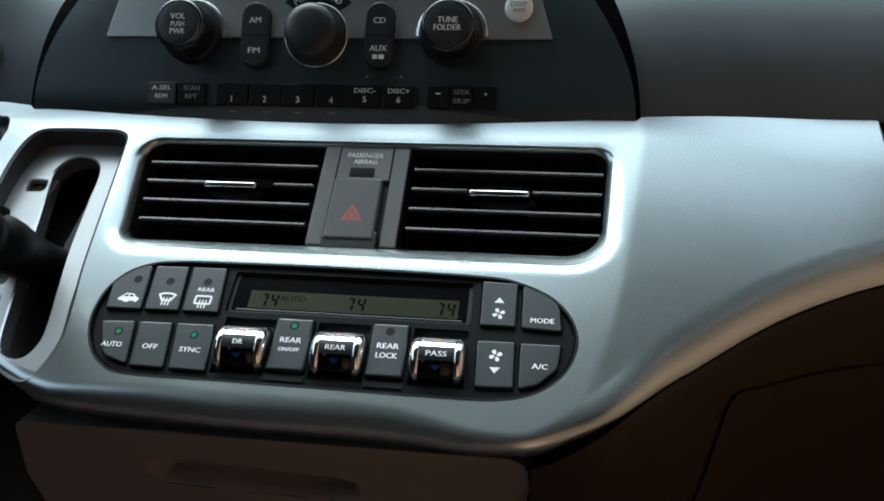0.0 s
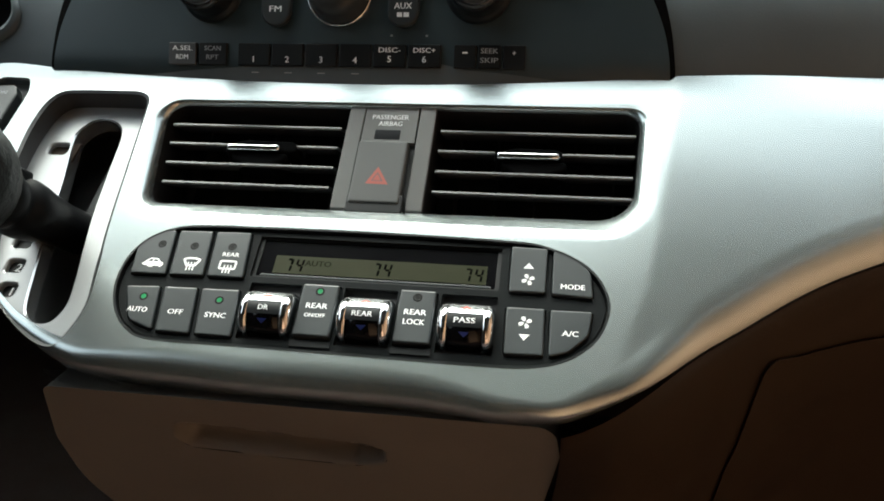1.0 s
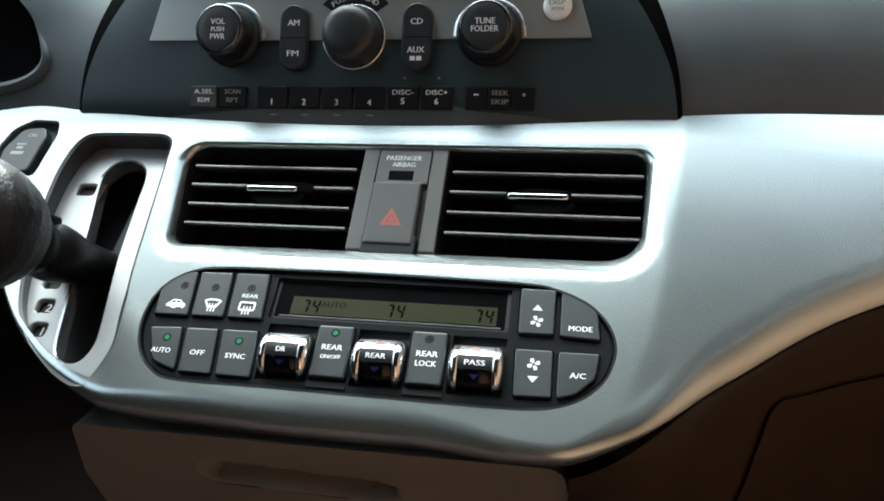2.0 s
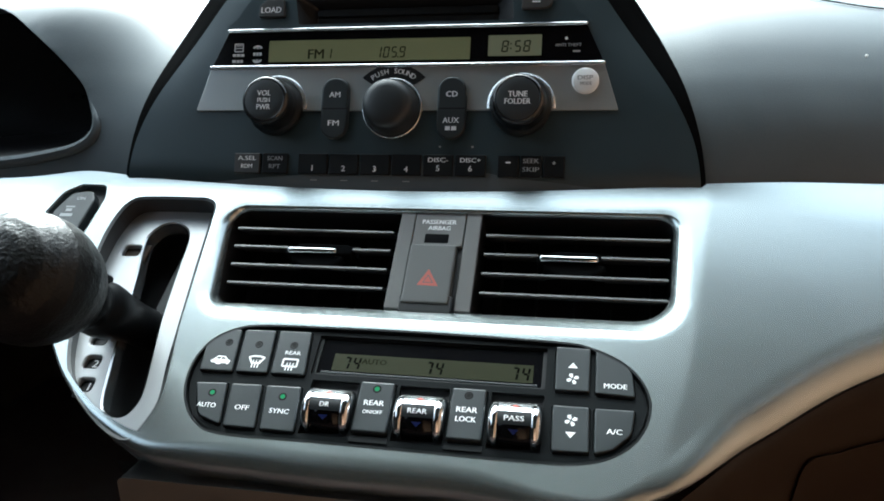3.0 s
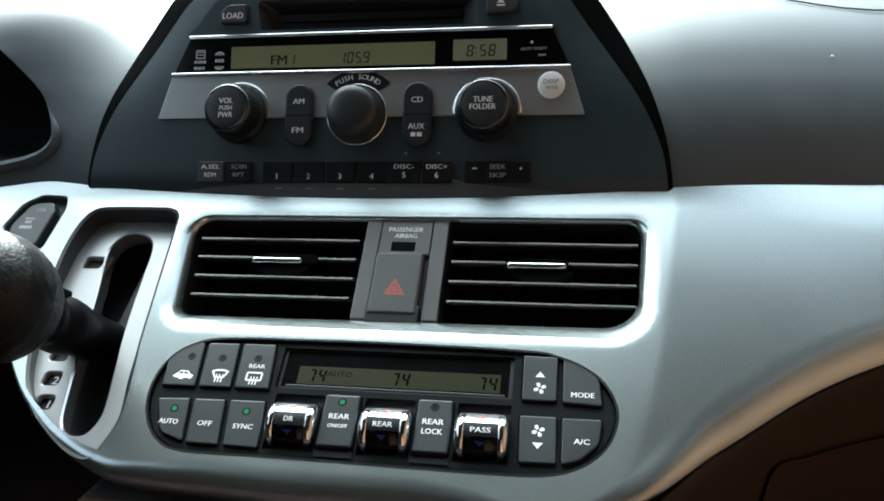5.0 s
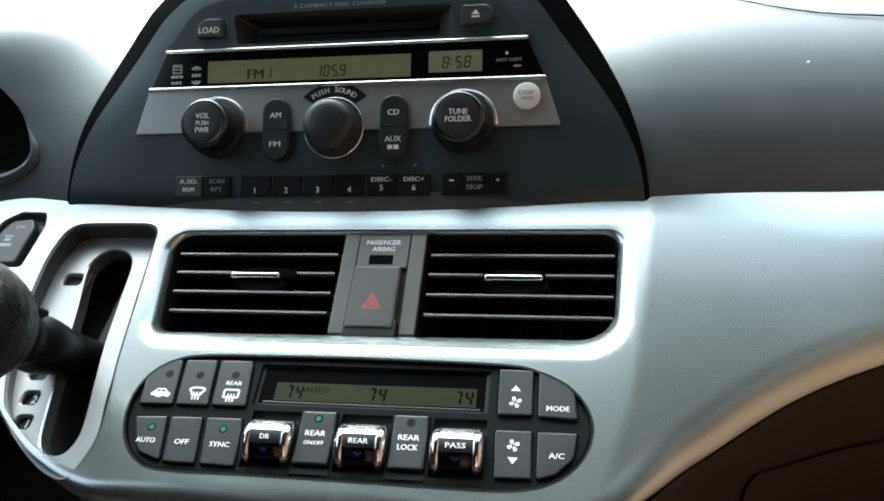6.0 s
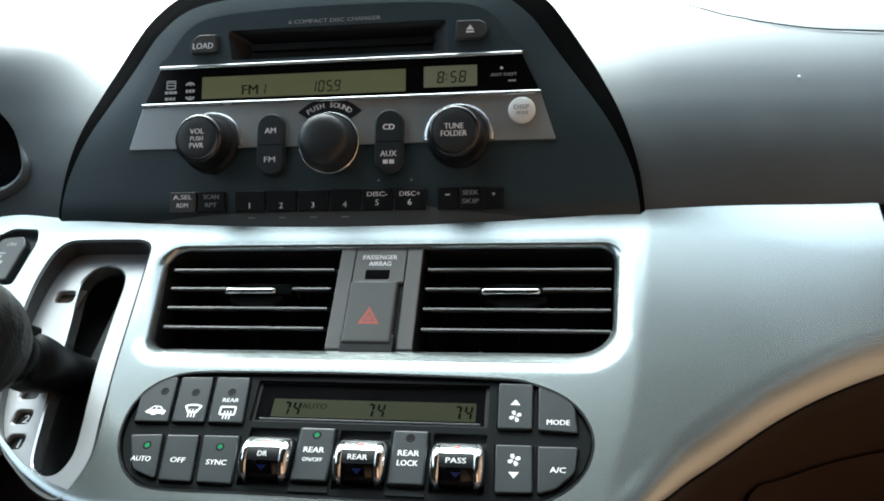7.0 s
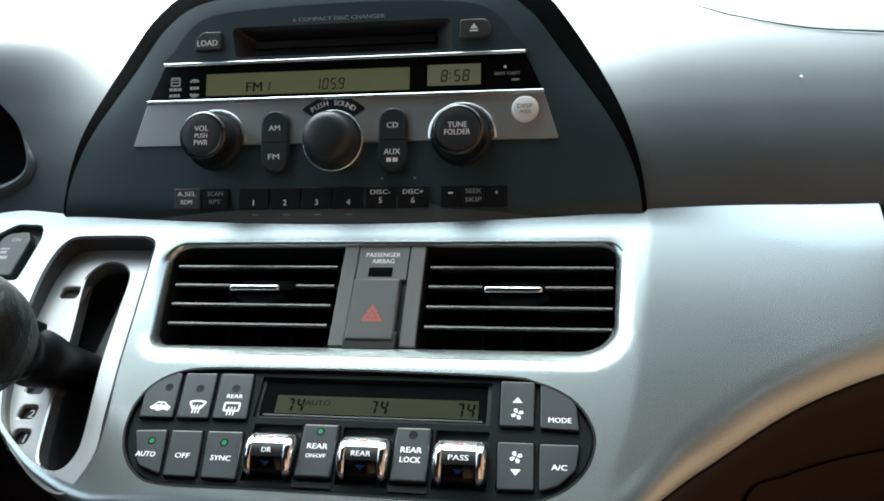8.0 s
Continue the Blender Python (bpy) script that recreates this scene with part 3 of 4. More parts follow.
climate_key([(-101.2, -2.5), (-85.4, -2.3), (-87.3, 21.4), (-103.3, 21.2)], 1.0, screen_icon(-92.6, 3.4, False), (-93.8, 13.0, DARKLED), "windscreen defrost key with a white symbol")
climate_key([(-83.4, -2.2), (-66.7, -2.1), (-68.8, 21.6), (-85.3, 21.5)], 1.0, joined(screen_icon(-75.3, 3.0, True), lettering("REAR", 2.0, -75.2, 9.4, Zt, 7.8)), (-75.8, 13.6, DARKLED), "rear window defrost key with a white symbol")
climate_key([(-112.5, -26), (-100.2, -30), (-103.3, -8.6), (-119.2, -9.4)], [6, 1, 1, 1], lettering("AUTO", 2.4, -109.8, -20.8, Zt, 9.4), (-109.0, -14.3, GREENLED), "AUTO key with a lit green light")
climate_key([(-98.4, -30.4), (-83.0, -30.6), (-85.7, -8.4), (-101.0, -8.7)], 1.0, lettering("OFF", 2.4, -92, -20.8, Zt, 6.9), None, "OFF key")
climate_key([(-80.4, -30.6), (-64.2, -30.8), (-66.2, -8.2), (-83.4, -8.4)], 1.0, lettering("SYNC", 2.4, -73.6, -21.2, Zt, 9.4), (-73.9, -13.8, GREENLED), "SYNC key with a lit green light")


def fan_icon(cx, cy, r):
    blades = []
    for k in range(4):
        a = math.pi / 2 * k + 0.4
        o = [(0.15, 0.0), (0.45, -0.28), (0.95, -0.30), (1.05, 0.15), (0.7, 0.36), (0.35, 0.2)]
        blades.append(flat([(cx + r * (u * math.cos(a) - w * math.sin(a)), cy + r * (u * math.sin(a) + w * math.cos(a))) for u, w in o], Zt))
    return joined(*blades)


climate_key([(50.0, -1.0), (65.1, -0.8), (65.1, 21.2), (49.6, 21.5)], 1.0, joined(flat([(55.3, 10.6), (59.7, 10.6), (57.5, 13.4)], Zt), fan_icon(57.6, 5.2, 2.7)), None, "fan speed up key with an arrow")
climate_key([(50.2, -29.6), (65.8, -29.2), (65.4, -8.1), (49.6, -8.2)], 1.0, joined(flat([(55.6, -20.4), (60.0, -20.4), (57.8, -23.2)], Zt), fan_icon(57.8, -15.0, 2.7)), None, "fan speed down key with an arrow")
climate_key([(67.6, -1.2), (84.6, -2.0), (83.4, 10.6), (75.5, 18.2), (67.4, 20.8)], [1, 1, 7, 6, 1], lettering("MODE", 2.4, 76.2, 2.8, Zt, 9.8), None, "MODE key")
climate_key([(67.8, -29.4), (75.5, -27.0), (83.2, -19.6), (84.6, -8.2), (67.6, -8.4)], [1, 6, 7, 1, 1], lettering("A/C", 2.4, 76.0, -18.8, Zt, 6.4), None, "A/C key")
for x0, x1, words, led in ((-39.2, -20.2, ("REAR", "ON/OFF"), GREENLED), (3.4, 21.8, ("REAR", "LOCK"), DARKLED)):
    cx = (x0 + x1) / 2
    k = part("key", prism(box_outline(x0 + 1.4, -28.4, x1 - 1.5, -3.6, 1.0), -4, 1.2, 0.9, 3), BUTTON, climate, " ".join(words) + " key")
    part("foot", bar(x0 + 0.8, -32.4, x1 - 0.9, -29.6, -4, -0.9), POD, climate)
    plate_holes.append(box_outline(x0 + 0.85, -28.95, x1 - 0.95, -3.05, 1.0))
    part("lettering", joined(lettering(words[0], 2.55, cx, -14.2, 1.26, 9.3), lettering(words[1], 1.8 if "/" in words[1] else 2.55, cx, -18.7, 1.26, 9.0)), WHITE, k)
    indicator(k, cx, -7.2, 1.2, led)

window = box_outline(-64.4, -0.2, 45.6, 21.0, 0.8)
plate_holes.append(window)
disp = part("display_bezel", ring(window, box_outline(-62.6, 1.2, 43.8, 20.2, 0.6), -3.9, -3.0), RIM, climate, "dark frame round a green liquid crystal display")
part("display_glass", flat(box_outline(-62.8, 1.0, 44.0, 20.4, 0.5), -3.5), GLOSS, disp)
part("lower_ledge", prism(box_outline(-60.5, 1.6, 42.0, 2.6, 0.3), -3.6, -3.0, 0.2), BUTTON, disp)
lcd = part("lcd", bar(-55.5, 3.4, 39.8, 12.6, -3.5, -3.40), LCDDIM, disp, "dim green liquid crystal strip")
for x in (-51.0, -11.0, 29.2):
    part("lcd_reading", digits("74", x, 4.4, 6.8, 3.6, 1.4, -3.35, 1.0), INK, lcd, "black figures reading 74")
part("lcd_word", lettering("AUTO", 2.8, -35.4, 9.2, -3.35, 12), DIMINK, lcd)

DIAL_Y = -18.0
for name, x0, x1 in (("DR", -62.4, -39.4), ("REAR", -19.8, 3.2), ("PASS", 22.4, 45.6)):
    cx, half = (x0 + x1) / 2, (x1 - x0) / 2
    turn90 = Matrix.Translation((cx, DIAL_Y, -5.0)) @ Matrix.Rotation(radians(90), 4, "Y")
    plate_holes.append(box_outline(x0 - 0.1, -30.6, x1 + 0.1, -3.2, 0.6))
    dial = part("temperature_dial", swept(lathe([(0.1, -half + 3.6), (9.6, -half + 3.6), (10.4, -half + 4.2), (10.6, 0), (10.4, half - 4.2), (9.6, half - 3.6), (0.1, half - 3.6)], 40), turn90), GLOSS, climate, "gloss black roller dial with chrome ends", True)
    for sgn in (-1, 1):
        prof = [(4.0, half + 0.1), (7.6, half + 0.1), (9.2, half - 0.3), (10.3, half - 1.1), (10.9, half - 2.2), (11.05, half - 3.2), (10.85, half - 4.3), (4.0, half - 4.4)]
        rim_shape = lathe(prof if sgn > 0 else [(r, -z) for r, z in reversed(prof)], 40)
        part("chrome_ring", swept(rim_shape, turn90), CHROME, dial, "bright chrome end ring", True)
    band = [(cx + u * (half - 4.2), DIAL_Y + 10.75 * math.sin(a), -5 + 10.75 * math.cos(a)) for a in np.linspace(-0.34, 0.24, 7) for u in (-1, 1)]
    part("printed_band", (band, [(2 * i, 2 * i + 1, 2 * i + 3, 2 * i + 2) for i in range(6)]), POD, dial, "dark printed band", True)
    top = [(cx + u * (half - 4.0), DIAL_Y + 10.7 * math.sin(a), -5 + 10.7 * math.cos(a)) for a in np.linspace(0.26, 1.35, 9) for u in (-1, 1)]
    part("bright_band", (top, [(2 * i, 2 * i + 1, 2 * i + 3, 2 * i + 2) for i in range(8)]), SATIN, dial, "satin silver upper band", True)
    v, f = lettering(name, 2.35, 0, 0, 0, 2.15 * len(name))
    part("lettering", ([(cx + x, DIAL_Y + 10.85 * math.sin(-0.07 + y / 10.8), -5 + 10.85 * math.cos(-0.07 + y / 10.8)) for x, y, z in v], f), WHITE, dial)
    for a0, mat, sgn in ((0.50, REDPRINT, 1), (-0.52, BLUEPRINT, -1)):
        t3 = [(cx - 2.2, 0), (cx + 2.2, 0), (cx, 2.2 * sgn)]
        part("arrow_mark", ([(x, DIAL_Y + 10.85 * math.sin(a0 + y / 10.8), -5 + 10.85 * math.cos(a0 + y / 10.8)) for x, y in t3], [(0, 1, 2)]), mat, dial)

plate = inset(climate_lip, 2.0)
part("front_plate", welded(joined(sheet(plate, plate_holes, 14, lambda x, y: (x, y, -1.5)), *[wall_between([(x, y, -1.5) for x, y in h], [(x, y, -4.0) for x, y in h]) for h in plate_holes])), PLATEBLACK, climate, "dark plate round the keys")

# ------------------------------------------------------------ stereo
CX = -46.5
POD_HALF = [(-86, 168), (-70, 167.5), (-54, 166), (-40, 163.8), (-24, 159.5), (-7, 153.5), (11, 145), (22, 139), (32, 133), (42, 126.5), (51, 120), (59, 112), (66, 103), (72, 90), (76, 70), (78, 40), (78.5, 0)]


def mirrored(half):
    right = []
    for i in range(len(half) - 1):
        a, b, c, d = (Vector(half[max(0, min(len(half) - 1, i + k))]) for k in (-1, 0, 1, 2))
        for j in range(4):
            t = j / 4
            p = 0.5 * ((2 * b) + (c - a) * t + (2 * a - 5 * b + 4 * c - d) * t * t + (3 * b - a - 3 * c + d) * t ** 3)
            right.append((CX + p.y, p.x))
    right.append((CX, half[-1][0]))
    return right + [(2 * CX - x, s) for x, s in reversed(right[:-1])]


stereo = thing("car_stereo", STEREO, "black dashboard stereo with knobs, keys and green displays", "car stereo")


def bend(x):
    """The moulded front falls back towards its sides."""
    return -3.0 * (max(0.0, abs(x - CX) - 108) / 60) ** 2


pod_o = dense(mirrored(POD_HALF), 8)
face_edge = [(x + (a - x) * w, y + (b - y) * w) for (x, y), (a, b) in zip(pod_o, inset(pod_o, 1.0)) for w in (2.6 + 11.0 * smoothstep(-60, 40, y),)]
shoulder = [p for p in face_edge if p[1] > -66]


def front_z(x, y):
    """The front is a shallow dome: it rolls away towards its edge and tucks in below the preset keys."""
    d = gap_to(x, y, shoulder + [(CX + 300, -400), (CX - 300, -400)])
    low = smoothstep(25, -30, y)
    return -0.6 + bend(x) * (1 - 0.8 * low) - 4.0 * (1 - 0.8 * low) * max(0.0, 1 - d / 34) ** 2 - 0.028 * max(0.0, -58 - y) ** 2


front_loop = [(x, y, front_z(x, y)) for x, y in face_edge]
rim_rows = [front_loop]
for part_way, drop in ((0.3, 1.6), (0.65, 3.8), (1.0, 6.0)):
    rim_rows.append([(x + (a - x) * part_way, y + (b - y) * part_way, z - drop * (1 - 0.75 * smoothstep(25, -30, y))) for (x, y, z), (a, b) in zip(front_loop, pod_o)])
rim_rows.append([(CX + (x - CX) * 1.06, y * 1.02 + 2, -62) for x, y in pod_o])
part("rim", joined(*[wall_between(b, a) for a, b in zip(rim_rows, rim_rows[1:])]), GASKET, stereo, "black rounded outer edge of the front", True)
slot_hole = rounded([(-107, 25.0), (17.6, 25.0), (16.2, 42.4), (-110, 42.4)], [1.2, 1.2, 2.5, 2.5], 4)
v, f = sheet([(x, y - 9 if y < -70 else y) for x, y in face_edge], [dense(inset(slot_hole, -1.0), 5)], 5.0, lambda x, y: (x, y, front_z(x, y)))
part("front_panel", (v, f), RADIO, stereo, "charcoal moulded front", True)
band_o = [(CX - 121.5, -25.4), (CX + 121.5, -25.4), (CX + 113.5, 0), (CX - 113.5, 0)]
part("grey_band", prism(rounded(band_o, 0.6, 2), -5, 0.5, 0.4), BAND, stereo, "dark metallic grey band")
part("display_band", prism(rounded([(CX - 113.3, 0.6), (CX + 113.3, 0.6), (CX + 103.6, 21.8), (CX - 103.6, 21.8)], 0.5, 2), -5, 0.3, 0.3), GLOSS, stereo, "glossy black display band")
upper_half = spline([(102.9, 22.3), (98.5, 29.5), (93.6, 37), (88.6, 43), (82, 47.6), (73, 50.4), (58, 52.2), (36, 53.4), (14, 53.9), (-14, 53.9), (-36, 53.4), (-58, 52.2), (-73, 50.4), (-82, 47.6), (-88.6, 43), (-93.6, 37), (-98.5, 29.5), (-102.9, 22.3), (-60, 22.3), (0, 22.3), (60, 22.3)], 4)
upper = [(CX + w, min(max(q, 22.3), 54.0)) for w, q in upper_half]
v, f = sheet(dense(upper, 4), [dense(slot_hole, 4)], 5.0, lambda x, y: (x, y, 0.35))
part("upper_panel", joined((v, f), wall_between([(x, y, -5) for x, y in upper], [(x, y, 0.35) for x, y in upper])), RADIO, stereo, "black disc changer panel")
part("trim_line", prism(box_outline(CX - 114, -1.0, CX + 114, 1.3, 0.5), -1, 2.0, 1.1, 4), SATIN, stereo, "thin satin silver line")
part("trim_line", prism(box_outline(CX - 104, 21.1, CX + 104, 22.9, 0.5), -1, 1.7, 0.85, 4), SATIN, stereo, "thin satin silver line")
# disc slot
slot_back = rounded([(-98.5, 25.6), (8.2, 25.6), (7.2, 36.6), (-98.5, 36.6)], [1.0, 1.0, 1.4, 1.4], 4)
slot = part("disc_slot", joined(wall_between([(x, y, 0.35) for x, y in slot_hole], [(x, y, -7.5) for x, y in slot_back]), flat(slot_back, -7.5)), RIM, stereo, "black funnel-shaped recess of the disc slot")
part("slot_mouth", prism(box_outline(-97.5, 26.6, 7.2, 31.0, 0.8), -8, -7.3, 0.1), GAP, slot)
part("slot_shelf", prism(box_outline(-98.0, 31.6, 7.6, 36.0, 0.8), -8, -5.6, 0.5), POD, slot)
part("lettering", lettering("6 COMPACT DISC CHANGER", 2.2, -47, 45.4, 0.5, 53), GREYPRINT, stereo)


def stereo_key(outline, z1, text_shape, mat, label, name="key", tmat=WHITE):
    k = part(name, prism(outline, -0.5, z1, 0.6, 3), mat, stereo, label)
    if text_shape:
        part("lettering", text_shape, tmat, k)
    return k


stereo_key(rounded([(-131.4, 29.3), (-115.3, 29.3), (-115.8, 39.8), (-126.4, 39.8), (-131.0, 35.8)], [1.2, 1.2, 1.2, 1.5, 1.2], 4), 2.8, lettering("LOAD", 3.5, -123.4, 33.3, 2.9, 12.2), PALEKEY, "LOAD key")
stereo_key(rounded([(21.6, 30.0), (38.8, 30.4), (38.2, 40.4), (22.0, 40.4)], [1.2, 4.6, 4.6, 1.2], 5), 2.8, joined(flat([(27.4, 35.0), (31.8, 35.0), (29.6, 37.8)], 2.9), bar(27.4, 33.4, 31.8, 34.3, 2.8, 2.9)), PALEKEY, "eject key with a white arrow")
# displays
rd = part("radio_display", prism(box_outline(-124.4, 3.2, -6.0, 15.8, 0.5), 0.2, 0.5, 0.1), LCD, stereo, "pale green radio display")
part("lcd_reading", joined(lettering("FM", 5.6, -95.5, 7.6, 0.56, 9.4), digits("1", -89.2, 4.8, 5.8, 2.8, 1.0, 0.56, 0.7)), FADED, rd, "faded letters reading FM1")
part("lcd_reading", digits("105.9", -60.4, 4.8, 6.4, 3.4, 1.2, 0.56, 0.75), FADED, rd, "faded figures reading 105.9")
ck = part("clock_display", prism(box_outline(4.0, 4.8, 33.2, 16.4, 0.5), 0.2, 0.5, 0.1), LCDPALE, stereo, "pale clock display")
part("lcd_reading", digits("8:58", 11.2, 6.8, 6.6, 3.6, 1.3, 0.56, 0.8), FADED, ck, "faded figures reading 8:58")
part("lettering", joined(lettering("ANTI THEFT", 1.7, 47.5, 10.4, 0.36, 14), bar(50, 6.4, 54, 7.4, 0.3, 0.36)), GREYPRINT, stereo)
part("indicator_light", prism(circle(46.4, 14.0, 0.8, 12), 0.2, 0.5, 0.1), WHITE, stereo)
sleeve = box_outline(-146.2, 9.4, -140.4, 14.6, 0.7, 3)
marks = [ring(sleeve, inset(sleeve, 0.7), 0.3, 0.36), bar(-145.2, 11.4, -141.4, 12.0, 0.3, 0.36), bar(-145.2, 13.0, -141.4, 13.5, 0.3, 0.36)]
for row, widths in ((7.0, (2.0, 2.2, 2.0)), (3.4, (2.2, 1.8, 1.4))):
    at_x = -147.0
    for w in widths:
        marks.append(bar(at_x, row - 0.2, at_x + w, row + 1.4, 0.3, 0.36))
        at_x += w + 0.5
for y0, sgn in ((11.6, 1), (4.6, -1)):
    dome = [(-131.6 + r * math.cos(a), y0 + sgn * (r * 0.75 * math.sin(a) - 0.4)) for r, seq in ((2.9, np.linspace(0.1, 3.04, 11)), (1.5, np.linspace(3.04, 0.1, 11))) for a in seq]
    marks += [flat(dome if sgn > 0 else list(reversed(dome)), 0.36), bar(-132.2, y0 - 0.5, -131.0, y0 + 0.5, 0.3, 0.36)]
marks += [bar(-134.2 + 1.9 * k, 7.2, -134.2 + 1.9 * k + 1.4, 9.0, 0.3, 0.36) for k in range(3)]
part("symbol_mark", joined(*marks), PALETEXT, stereo)


def rotary(x, y, r, high, words, label):
    """A turned knob: flared skirt, straight grip, gloss chamfer and a matt face that is slightly hollow."""
    at = (x, y, 0)
    k = part("knob", lathe([(r + 2.4, 0.3), (r + 2.2, 2.4), (r + 0.9, 3.6), (r + 0.2, 5.2), (r, 8.0), (r - 0.2, high - 3.4), (r - 0.5, high - 2.7)], 56), KNOB, stereo, label, True, at)
    # Highlight on the grey band above the knob, built as a silver half-ring.
    arc = [radians(a) for a in np.linspace(-4, 184, 36)]
    dish = [(x + q * math.cos(a), y + q * math.sin(a), z) for a in arc for q, z in ((r + 4.6, 0.52), (r + 4.0, 1.0), (r + 3.1, 1.5), (r + 2.3, 1.5))]
    part("highlight_arc", (dish, [(4 * n + m, 4 * n + m + 1, 4 * n + m + 5, 4 * n + m + 4) for n in range(35) for m in range(3)]), SATIN, k, "silver arc in place of the highlight above the foot", True)
    part("bevel", lathe([(r - 0.4, high - 2.9), (r - 0.5, high - 2.2), (r - 1.1, high - 1.0), (r - 2.0, high - 0.2), (r - 2.7, high), (r - 2.9, high - 0.5)], 56), PIANO, k, "gloss black bevel", True, at)
    part("face", lathe([(r - 2.7, high - 0.7), (r - 2.9, high - 0.15), (r - 3.3, high + 0.05), (r * 0.4, high - 0.3), (0.1, high - 0.35)], 56), KNOBFACE, k, "matt charcoal face", True, at)
    part("lettering", joined(*[lettering(wd, sz, x, y + dy, high + 0.12, wid) for wd, dy, wid, sz in words]), WHITE, k)
    return k


rotary(-118, -23.2, 14.2, 17.5, [("VOL", 3.6, 8.0, 3.0), ("PUSH", -0.4, 7.2, 2.5), ("PWR", -4.2, 8.0, 3.0)], "black volume knob marked VOL PUSH PWR")
rotary(23.2, -23.2, 14.2, 17.5, [("TUNE", 2.2, 10.0, 3.0), ("FOLDER", -1.6, 13.5, 3.0)], "black tuning knob marked TUNE FOLDER")
centre = part("knob", lathe([(15.6, 0.3), (15.4, 3.0), (14.6, 9.0), (13.8, 12.4), (12.2, 14.4), (9.0, 15.4), (5, 15.8), (0.1, 15.9)], 56), KNOBFACE, stereo, "black domed sound knob", True, (-48.6, -24.4, 0))
part("collar", lathe([(17.4, 0.4), (17.4, 1.4), (16.8, 2.2), (16.0, 2.0), (15.6, 0.4)], 56), SATIN, centre, "thin bright ring", True, (-48.6, -24.4, 0))
arc = [(-48.6 + rr * math.sin(a), -24.4 + rr * math.cos(a)) for rr, seq in ((17.6, np.linspace(0.72, -0.72, 19)), (25.4, np.linspace(-0.80, 0.80, 19))) for a in seq]
part("label_arc", prism(list(reversed(arc)), 0.3, 0.9, 0.2), RIM, stereo, "black arc marked PUSH SOUND")
shapes = []
word = "PUSH SOUND"
for i, ch in enumerate(word):
    if ch != " ":
        a = (i - 4.6) * 0.128
        shapes.append(lettering(ch, 2.9, -48.6 + 21.4 * math.sin(a), -24.4 + 21.4 * math.cos(a), 1.0, 0, 1, -a))
part("lettering", joined(*shapes), WHITE, stereo)
for x, top, low in ((-81.6, "AM", "FM"), (-14.4, "CD", "AUX")):
    o = rounded([(x - 8.0, -42.0), (x + 8.0, -42.0), (x + 8.0, -7.2), (x - 8.0, -7.2)], 7.9, 10)
    rk = part("rocker_key", prism(o, 0.3, 3.6, 1.2, 4), BUTTON, stereo, "dark grey rocker key marked %s and %s" % (top, low))
    part("groove", bar(x - 7.6, -25.4, x + 7.6, -24.7, 3.4, 3.64), GAP, rk)
    s = [lettering(top, 3.1, x, -17.0, 3.68, 6.4), lettering(low, 3.1, x, -33.2 + (1.6 if low == "AUX" else 0), 3.68, 9.0 if low == "AUX" else 6.4)]
    if low == "AUX":
        s += [bar(x - 3.0, -37.2, x - 0.3, -34.9, 3.6, 3.68), bar(x + 0.4, -37.2, x + 3.2, -34.9, 3.6, 3.68)]
    part("lettering", joined(*s), WHITE, rk)
part("display_key", lathe([(7.2, 0.3), (7.2, 1.4), (6.6, 2.2), (5.8, 2.5), (0.1, 2.6)], 40), DISPWHITE, stereo, "round pale key marked DISP MODE", True, (57.2, -9.6, 0))
part("lettering", joined(lettering("DISP", 2.4, 57.2, -8.2, 2.75, 8), lettering("MODE", 1.9, 57.6, -11.4, 2.75, 6)), GREYPRINT, stereo)
# preset row
PRESETS = [(-141.6, -125.4, ("A.SEL", "RDM"), WHITE), (-124.4, -108.4, ("SCAN", "RPT"), GREYPRINT), (-102.6, -84.6, "1", WHITE), (-84.0, -66.4, "2", WHITE), (-65.8, -48.2, "3", WHITE), (-47.6, -30.2, "4", WHITE),
           (-29.6, -12.2, ("DISC-", "5"), WHITE), (-11.6, 5.8, ("DISC+", "6"), WHITE), (11.8, 23.6, "-", WHITE), (24.0, 36.0, ("SEEK", "SKIP"), GREYPRINT), (36.4, 48.2, "+", WHITE)]
for x0, x1, words, mat in PRESETS:
    cx = (x0 + x1) / 2
    if words in ("-", "+"):
        t = lettering(words, 2.6, cx, -54.2, 1.3) if words == "+" else bar(cx - 1.3, -54.6, cx + 1.3, -53.8, 1.2, 1.3)
    elif isinstance(words, str):
        t = lettering(words, 3.2, cx, -58.6, 1.3)
    else:
        t = joined(lettering(words[0], 2.5, cx, -53.2, 1.3, min(x1 - x0 - 3.4, 2.25 * len(words[0]))), lettering(words[1], 3.2 if len(words[1]) == 1 else 2.5, cx, -57.8, 1.3, 0 if len(words[1]) == 1 else 2.25 * len(words[1])))
    stereo_key(box_outline(x0 + 0.3, -62, x1 - 0.3, -50.2, 0.6), 1.2, t, PALEKEY if x0 in (-141.6,) else POD, "small dark preset key", "preset_key", mat)
for cx in (-93, -75, -57, -39):
    part("tick_mark", bar(cx - 2, -65.4, cx + 2, -64.9, -0.6, -0.4), GREYPRINT, stereo)
part("tick_mark", bar(-21.2, -46.0, -20.0, -45.0, -0.6, -0.4), GREYPRINT, stereo)
part("tick_mark", bar(-3.0, -46.0, -1.8, -45.0, -0.6, -0.4), GREYPRINT, stereo)

